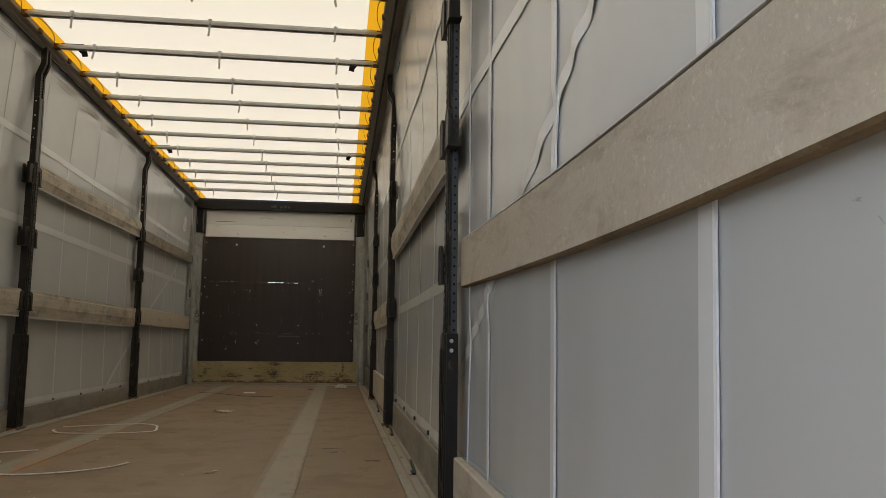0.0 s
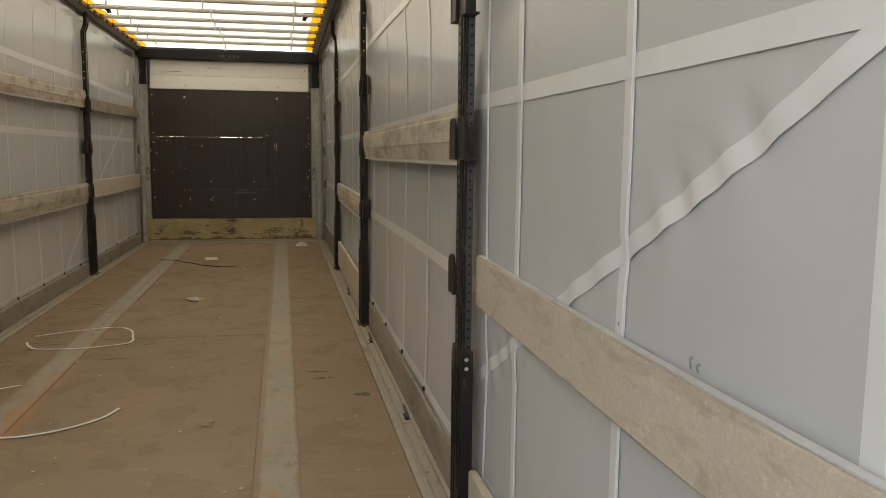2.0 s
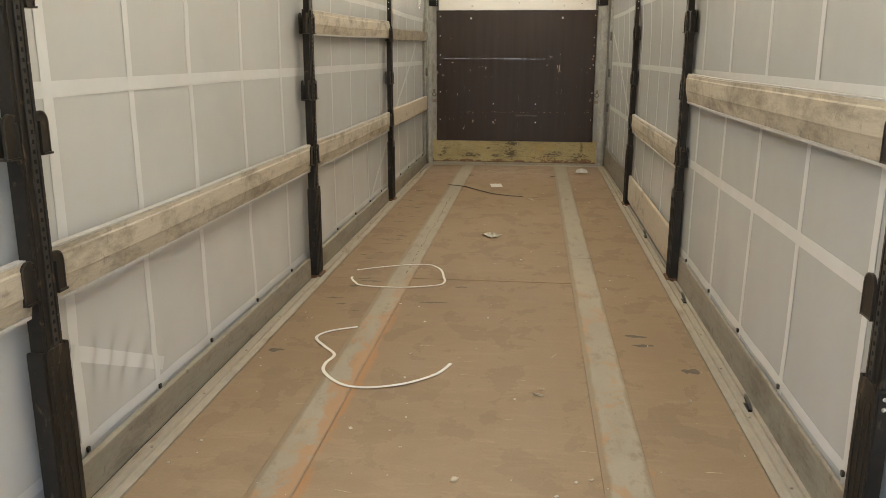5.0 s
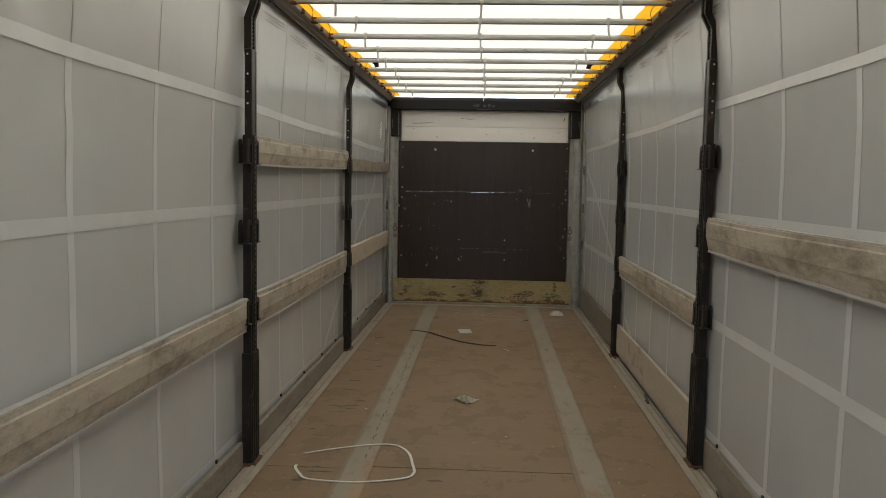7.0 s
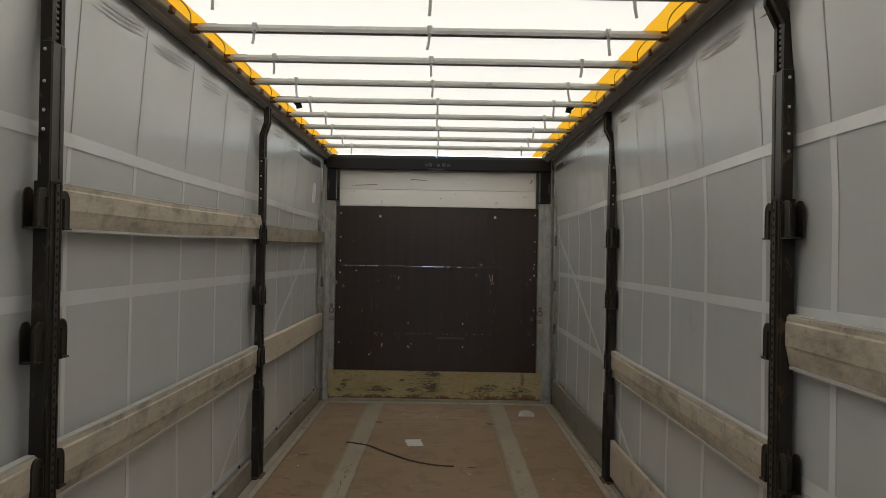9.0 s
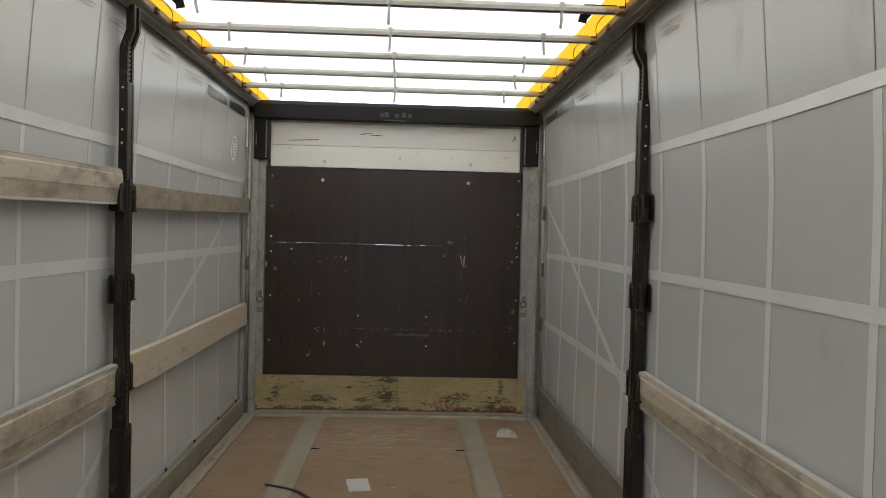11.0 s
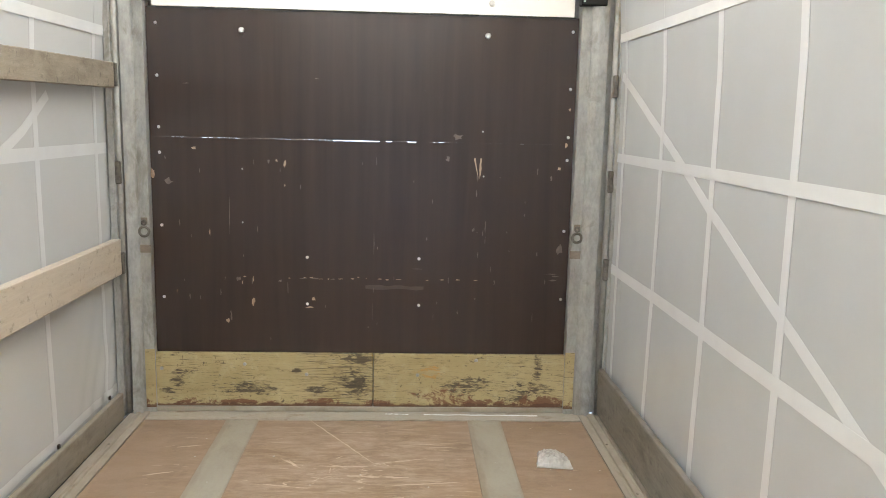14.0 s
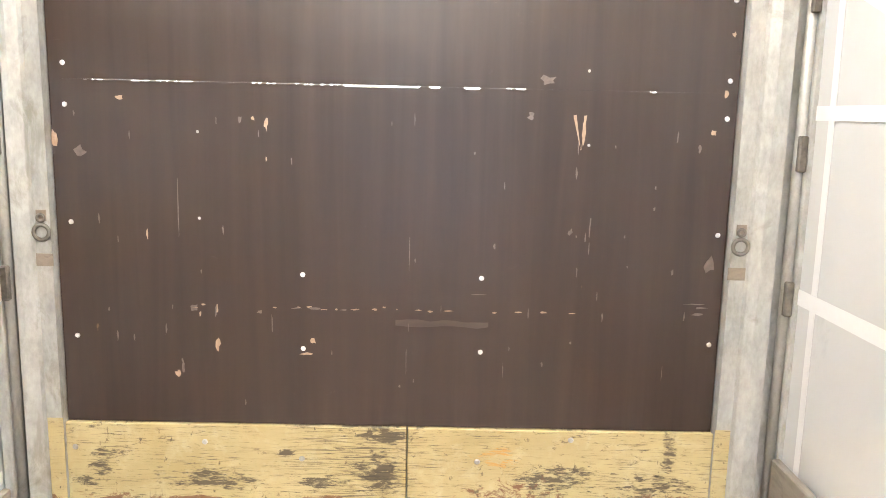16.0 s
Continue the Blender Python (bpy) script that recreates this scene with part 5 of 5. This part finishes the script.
# header beam and corner brackets
beam = thing("front_header", "black painted steel header beam above the bulkhead", "beam", (0, 12.40, 2.43), "", "structure")
part("beam", extrude_x([(0.0, 0.008), (0.0, 0.118), (0.02, 0.148), (0.12, 0.148), (0.12, 0.0), (0.02, 0.0)], -1.18, 1.155), M_BLACK, beam)
for i, x in enumerate((-0.145, -0.105, -0.02, 0.035, 0.085)):
    part("fitting", boxed(x - 0.018, x + 0.018, -0.006, 0.0, 0.035, 0.065 + 0.01 * (i % 2), bev=0.002), M_POST_WEB, beam, "small dark grey fitting")
part("tag", boxed(-0.13, 0.05, -0.004, 0.0, 0.004, 0.016), M_POST_WEB, beam)
for s, xa, xb in ((-1, -1.182, -1.068), (1, 1.03, 1.158)):
    br = thing("corner_bracket", "black perforated steel corner bracket", "bracket", (0, 12.43, 2.10), "corner brackets", "structure")
    bm = bmesh.new()
    box(bm, xa, xb, 0.0, 0.065, 0.0, 0.335, 0.006)
    part("body", bm, M_BLACK, br)
    bm = bmesh.new()
    xh = xb - 0.014 if s < 0 else xa + 0.014
    for k in range(13):
        disc(bm, (xh, 0.0, 0.02 + 0.024 * k), (0, -1, 0), 0.006, 0.0015, 8)
    for k in range(4):
        disc(bm, ((xa + 0.018) if s < 0 else (xb - 0.018), 0.0, 0.12 + 0.026 * k), (0, -1, 0), 0.005, 0.0015, 8)
    tagged(part("perforation", bm, M_RIVET, br), kind="stuff")

# corner posts, with lashing rings, and the curtain poles beside them
for s, xi, xo in ((-1, -1.086, -1.192), (1, 1.040, 1.172)):
    post = thing("corner_post", "galvanised steel corner post with a lashing ring", "post", (0, 12.47, 0), "corner posts", "structure")
    xs_ = sorted((xi, xo))
    w = xs_[1] - xs_[0]
    prof = [(xi, 0.028), (xi + s * 0.004, 0.0), (xi + s * 0.052, 0.0), (xi + s * 0.060, -0.012), (xi + s * 0.088, -0.030), (xo, -0.034), (xo, 0.08), (xi, 0.08)]
    bm = bmesh.new()
    lo = [bm.verts.new((x, y, 0.0)) for x, y in prof]
    hi = [bm.verts.new((x, y, 2.45)) for x, y in prof]
    k = len(prof)
    for j in range(k):
        bm.faces.new((lo[j], lo[(j + 1) % k], hi[(j + 1) % k], hi[j]))
    bm.faces.new(lo), bm.faces.new(hi)
    bmesh.ops.recalc_face_normals(bm, faces=bm.faces[:])
    part("profile", bm, M_GALV, post)
    xm = xi + s * 0.030
    part("paint", boxed(*sorted((xi, xi + s * 0.05)), -0.0025, -0.0005, 0.03, 0.34), M_KICK, post, "yellow overspray at the foot")
    for dz, r, th in ((0.950, 0.024, 0.007), (0.995, 0.011, 0.005)):
        bm = bmesh.new()
        seg = 16
        rings = []
        for i in range(seg):
            a = 2 * math.pi * i / seg
            rad = Vector((math.cos(a), 0, math.sin(a)))
            rings.append([bm.verts.new(Vector((xm, -0.006, dz)) + rad * (r + th * math.cos(q)) + Vector((0, th * math.sin(q), 0))) for q in [2 * math.pi * j / 6 for j in range(6)]])
        for i in range(seg):
            for j in range(6):
                bm.faces.new((rings[i][j], rings[(i + 1) % seg][j], rings[(i + 1) % seg][(j + 1) % 6], rings[i][(j + 1) % 6]))
        bmesh.ops.recalc_face_normals(bm, faces=bm.faces[:])
        part("ring", bm, M_RING, post, "dull steel ring", smooth=True)
    part("ring_base", boxed(xm - 0.032, xm + 0.030, -0.002, -0.0003, 0.842, 0.882, bev=0.0005), M_RAIL, post, "pale worn patch below the ring")
    part("ring_plate", boxed(xm - 0.016, xm + 0.016, -0.003, 0.0, 0.985, 1.02, bev=0.001), M_RAIL, post)
    pole = thing("curtain_pole", "galvanised curtain tension pole with steel hooks", "pole", (s * 1.217, 12.445, 0), "curtain poles", "structure")
    bm = bmesh.new()
    bmesh.ops.create_cone(bm, cap_ends=True, segments=14, radius1=0.017, radius2=0.017, depth=2.46, matrix=Matrix.Translation((0, 0, 1.24)))
    part("tube", bm, M_GALV, pole, smooth=True)
    for z in (0.74, 1.19, 1.66):
        part("hook", boxed(*sorted((-s * 0.014, s * 0.012)), -0.034, -0.012, z, z + 0.11, bev=0.004), M_RING, pole, "dull steel tension hook")
    part("seal", boxed(*sorted((s * 0.012, s * 0.045)), -0.03, 0.05, 0.02, 2.46, bev=0.004), M_GALV, pole)
    part("closing_plate", boxed(*sorted((-s * 0.050, s * 0.030)), 0.030, 0.036, 0.02, 2.46), M_GALV, pole)

# outer front skin and rear frame close the body
tagged(part("outer_panel", boxed(-1.28, 1.28, 12.60, 12.62, 0.0, 1.38), M_GALV), "plain outer front panel", "panel", kind="structure")
for xa, xb in ((-1.28, -1.0), (1.0, 1.28)):
    tagged(part("outer_panel", boxed(xa, xb, 12.60, 12.62, 1.3805, 1.4695), M_GALV), "plain outer front panel", "panel", kind="structure")
tagged(part("outer_panel", boxed(-1.28, 1.28, 12.60, 12.62, 1.47, 2.6), M_GALV), "plain outer front panel", "panel", kind="structure")
for s in (-1, 1):
    tagged(part("outer_panel", boxed(*sorted((s * 1.245, s * 1.298)), 12.462, 12.598, -0.02, 2.6), M_GALV), "plain outer corner panel", "panel", kind="structure")
for s in (-1, 1):
    tagged(part("outer_panel", boxed(*sorted((s * 1.10, s * 1.244)), 12.552, 12.598, -0.02, 2.6), M_GALV), "plain inner corner panel", "panel", kind="structure")
for s in (-1, 1):
    tagged(part("corner_cap", boxed(*sorted((s * 1.185, s * 1.300)), 12.462, 12.598, 2.452, 2.612), M_BLACK), "black corner cap at the front header", "panel", kind="structure")
rear = thing("rear_frame", "plain steel rear door frame, doors open", "frame", (0, Y_BACK - 0.06, 0), "", "structure")
for s in (-1, 1):
    part("rear_post", boxed(*sorted((s * 1.17, s * 1.30)), -0.05, 0.06, -0.1, 2.62, bev=0.006), M_GALV, rear)
part("rear_header", boxed(-1.17, 1.17, -0.05, 0.06, 2.50, 2.62, bev=0.006), M_GALV, rear)


# ---------------------------------------------------------------- loose things on the floor
def strap(name, ctrl, width, material, label):
    pts = [Vector((x, y, 0.003 + 0.002 * abs(math.sin(5 * y)))) for x, y, _ in spline([(x, y, 0) for x, y in ctrl], 9)]
    ob = tagged(part(name, ribbon(pts, width, 0.0025, 0.0), material), label, "strap")
    return ob


strap("white_strap", [(-0.955, 6.76), (-0.84, 6.84), (-0.71, 6.91), (-0.58, 6.96), (-0.46, 6.96), (-0.375, 6.84), (-0.335, 6.66), (-0.315, 6.52), (-0.37, 6.44), (-0.6, 6.37), (-0.84, 6.39), (-0.905, 6.46), (-0.945, 6.54), (-0.95, 6.58)], 0.015, M_WHITE_STRAP, "white packing strap lying in an open loop on the floor")
strap("white_strap", [(-0.695, 5.580), (-0.83, 5.490), (-0.875, 5.380), (-0.80, 5.260), (-0.72, 5.150), (-0.735, 5.030), (-0.712, 4.920), (-0.60, 4.790), (-0.47, 4.765), (-0.31, 4.830), (-0.18, 4.960), (-0.125, 5.100)], 0.016, M_WHITE_STRAP, "white packing strap curled on the floor")
strap("black_strap", [(-0.72, 10.62), (-0.62, 10.57), (-0.52, 10.50), (-0.42, 10.36), (-0.32, 10.23), (-0.20, 10.09), (-0.10, 10.01), (0.03, 9.94), (0.15, 9.92)], 0.026, M_RUBBER, "black rubber strip lying bent on the floor")


def scrap(name, x, y, w, d, turn, material, label, category, crumple=0.004, h=0.003):
    bm = bmesh.new()
    k = 7
    g = [[bm.verts.new(((i / k - .5) * w * (1 + 0.08 * rng.uniform(-1, 1)), (j / k - .5) * d * (1 + 0.08 * rng.uniform(-1, 1)), h + crumple * rng.random())) for j in range(k + 1)] for i in range(k + 1)]
    for i in range(k):
        for j in range(k):
            bm.faces.new((g[i][j], g[i + 1][j], g[i + 1][j + 1], g[i][j + 1]))
    r = bmesh.ops.solidify(bm, geom=bm.faces[:], thickness=0.001)
    bm.transform(pose(x, y, 0.001, 0, 0, turn))
    return tagged(part(name, bm, material), label, category)


scrap("paper_sheet", -0.165, 10.63, 0.135, 0.24, 8, M_PAPER, "small white paper sheet lying on the floor", "paper", 0.003)
scrap("wrapper", -0.085, 7.97, 0.115, 0.17, 40, M_BEIGE_BIT, "crumpled beige wrapper on the floor", "litter", 0.018)
scrap("wood_splinter", 0.24, 9.75, 0.016, 0.11, 25, M_LITTER, "thin pale wood splinter on the floor", "litter", 0.002)
scrap("wood_splinter", 0.30, 4.78, 0.02, 0.05, 60, M_LITTER, "small pale wood splinter on the floor", "litter", 0.003)


for i, (x, y, w) in enumerate([(0.317, 4.841, 0.035), (0.196, 4.72, 0.022), (-0.001, 4.01, 0.06), (-0.458, 4.362, 0.035), (-0.297, 4.359, 0.02), (-0.232, 4.226, 0.02), (0.486, 4.063, 0.03), (0.893, 3.743, 0.04), (-0.86, 10.11, 0.022), (0.734, 10.467, 0.02)]):
    scrap("paint_flake", x, y, 0.6 * w, 0.4 * w, 37 * i, M_BEIGE_BIT, "small pale flake of debris on the floor", "litter", 0.002, 0.0025)
scrap("rubber_scrap", 0.288, 9.887, 0.07, 0.014, 0, M_RUBBER, "short black rubber scrap on the floor", "litter", 0.002)
for x, y, w, d, turn in ((-0.328, 6.084, 0.22, 0.035, 2), (0.818, 5.612, 0.14, 0.05, -4), (0.846, 5.474, 0.16, 0.05, 3), (-0.195, 6.437, 0.10, 0.04, 0), (-0.892, 6.384, 0.10, 0.05, 20), (-1.04, 5.191, 0.10, 0.07, 10), (1.03, 5.144, 0.10, 0.10, 0), (-1.00, 10.196, 0.13, 0.06, 5)):
    bm = bmesh.new()
    ring = [bm.verts.new((w / 2 * rng.uniform(0.55, 1.0) * math.cos(2 * math.pi * j / 16), d / 2 * rng.uniform(0.4, 1.0) * math.sin(2 * math.pi * j / 16), 0)) for j in range(16)]
    bm.faces.new(ring)
    bm.transform(pose(x, y, 0.0007, 0, 0, turn))
    bm.normal_update()
    part("scuff_mark", bm, M_SKID, floor, "dark scuff mark")


def floor_scratch(xa, ya, xb, yb, width, material=M_SCRAPE, label="pale scrape through the floor film", z=0.0009):
    """A ragged pale scrape through the film of the floor."""
    a, b = Vector((xa, ya, z)), Vector((xb, yb, z))
    side = (b - a).cross(Vector((0, 0, 1))).normalized()
    bm = bmesh.new()
    n = max(6, int((b - a).length / 0.02))
    rim = [[], []]
    for i in range(n + 1):
        c = a.lerp(b, i / n)
        for k in (0, 1):
            rim[k].append(bm.verts.new(c + side * (2 * k - 1) * width / 2 * rng.uniform(0.15, 1.0) * math.sin(math.pi * (0.04 + 0.92 * i / n)) ** 0.5))
    for i in range(n):
        bm.faces.new((rim[0][i], rim[0][i + 1], rim[1][i + 1], rim[1][i]))
    bm.normal_update()
    bm.faces.ensure_lookup_table()
    if bm.faces[0].normal.z < 0:
        bmesh.ops.reverse_faces(bm, faces=bm.faces[:])
    part("scrape", bm, material, floor, label)


for q in ((-0.277, 12.359, 0.06, 11.85, 0.014), (-0.119, 12.209, 0.065, 12.213, 0.010), (-0.15, 11.812, 0.041, 11.815, 0.016), (-0.36, 11.90, -0.26, 11.80, 0.020), (0.05, 11.84, 0.30, 11.90, 0.014), (-0.05, 11.72, 0.22, 11.70, 0.030), (0.12, 11.62, 0.44, 11.66, 0.018), (-0.40, 11.64, -0.20, 11.60, 0.016), (0.20, 12.05, 0.46, 12.08, 0.010), (-0.86, 12.02, -0.74, 12.05, 0.014), (-0.92, 11.72, -0.80, 11.76, 0.018), (-0.06, 11.48, 0.20, 11.52, 0.014), (0.30, 11.35, 0.48, 11.42, 0.012)):
    floor_scratch(*q)
for k in range(80):
    x, y, a, ln = rng.uniform(-0.5, 0.42), rng.uniform(11.2, 12.3), rng.gauss(0.0, 0.06), rng.uniform(0.03, 0.10) * rng.choice((1, 1, 2.4))
    floor_scratch(x, y, min(0.51, x + ln * math.cos(a)), y + ln * math.sin(a), rng.uniform(0.002, 0.006))
for k in range(46):
    x, y, a, ln = rng.gauss(-0.10, 0.12), rng.gauss(11.74, 0.09), rng.gauss(0.0, 0.5), rng.uniform(0.015, 0.07)
    floor_scratch(max(-0.53, x), y, x + ln * math.cos(a), y + ln * math.sin(a), rng.uniform(0.004, 0.014))
for k in range(14):
    x, y, ln = rng.choice((-0.95, -0.85, 0.80, 0.98)) + rng.uniform(-0.05, 0.05), rng.uniform(11.3, 12.3), rng.uniform(0.02, 0.07)
    floor_scratch(x, y, x + ln, y + rng.gauss(0, 0.01), rng.uniform(0.003, 0.008))
for k in range(60):
    x, y, a, ln = rng.uniform(-1.05, 1.05), rng.uniform(2.8, 11.3), rng.choice((0.0, 0.0, 1.5)) + rng.gauss(0.0, 0.3), rng.uniform(0.02, 0.09)
    if -0.72 < x < -0.50 or 0.50 < x + 0.05 < 0.76:
        continue
    floor_scratch(x, y, x + ln * math.cos(a), y + ln * math.sin(a), rng.uniform(0.002, 0.006))
# dark dashes along the steel strip, and smears on the panel beside it
for k in range(34):
    y = 6.75 + 3.2 * (k / 33) + rng.uniform(-0.03, 0.03)
    x = -0.608 + rng.gauss(0, 0.006)
    floor_scratch(x, y, x + rng.uniform(-0.006, 0.006), y + rng.uniform(0.03, 0.10), rng.uniform(0.006, 0.013), M_SKID, "dark dash worn into the strip", 0.0016)
for k in range(26):
    x, y, ln = rng.uniform(-1.06, -0.86), rng.uniform(5.6, 9.6), rng.uniform(0.05, 0.14)
    floor_scratch(x, y, x + ln, y + rng.gauss(0, 0.01), rng.uniform(0.015, 0.04), M_SKID, "dark smear on the floor")


def plastic_bag(x, y):
    """A half-flattened bag: flat welded rim in front, puffed and creased behind it."""
    m = translucent("clear_film", (0.50, 0.48, 0.445), (0.70, 0.68, 0.645), 0.35, 26.0, 0.14, gloss=0.8)
    bm = bmesh.new()
    n = 26
    sheet = []
    for i in range(n + 1):
        row = []
        for j in range(n + 1):
            u, v = i / n, j / n
            w = 0.082 - 0.022 * v
            px = (2 * u - 1) * w + 0.006 * noise.noise((v * 5, u * 2, 3.0)) - 0.014 * v
            py = -0.075 + 0.155 * v - 0.035 * v * u
            puff = (math.sin(math.pi * u) ** 0.22) * (min(1, 4.5 * v) * min(1, 5.5 * (1 - v)) if v > 0.06 else 0.0)
            crease = abs(noise.noise((u * 4.2, v * 4.0, 9.1))) + 0.5 * abs(noise.noise((u * 10, v * 9, 2.2)))
            row.append(bm.verts.new((px, py, 0.004 + 0.046 * puff * (1.0 - 0.5 * crease) + 0.002 * crease)))
        sheet.append(row)
    for a, b in zip(sheet, sheet[1:]):
        for j in range(n):
            bm.faces.new((a[j], b[j], b[j + 1], a[j + 1]))
    rim = [r[0] for r in sheet] + sheet[-1][1:] + [r[-1] for r in reversed(sheet[:-1])] + list(reversed(sheet[0][1:-1]))
    foot = [bm.verts.new((p.co.x, p.co.y, 0.001)) for p in rim]
    for k in range(len(rim)):
        q = (k + 1) % len(rim)
        bm.faces.new((rim[q], rim[k], foot[k], foot[q]))
    bm.faces.new(foot)
    bmesh.ops.recalc_face_normals(bm, faces=bm.faces[:])
    bm.transform(pose(x, y, 0, 0, 0, -8))
    tagged(part("plastic_bag", bm, m), "crumpled clear plastic film on the floor", "plastic bag")


plastic_bag(0.885, 11.87)

# small litter and grit
bm = bmesh.new()
for k in range(190):
    x, y = rng.uniform(-1.08, 1.08), rng.uniform(1.5, 12.2)
    s = rng.choice((0.002, 0.003, 0.003, 0.004, 0.005, 0.008))
    r = bmesh.ops.create_cube(bm, size=1, matrix=pose(x, y, 0.003 + s * 0.15, rng.uniform(-8, 8), rng.uniform(-8, 8), rng.uniform(0, 180)) @ Matrix.Diagonal((s * rng.uniform(0.6, 2.2), s * rng.uniform(0.6, 2.0), s * 0.3, 1)))
tagged(part("litter", bm, M_LITTER), "scattered pale crumbs and grit on the floor", "litter", kind="stuff")
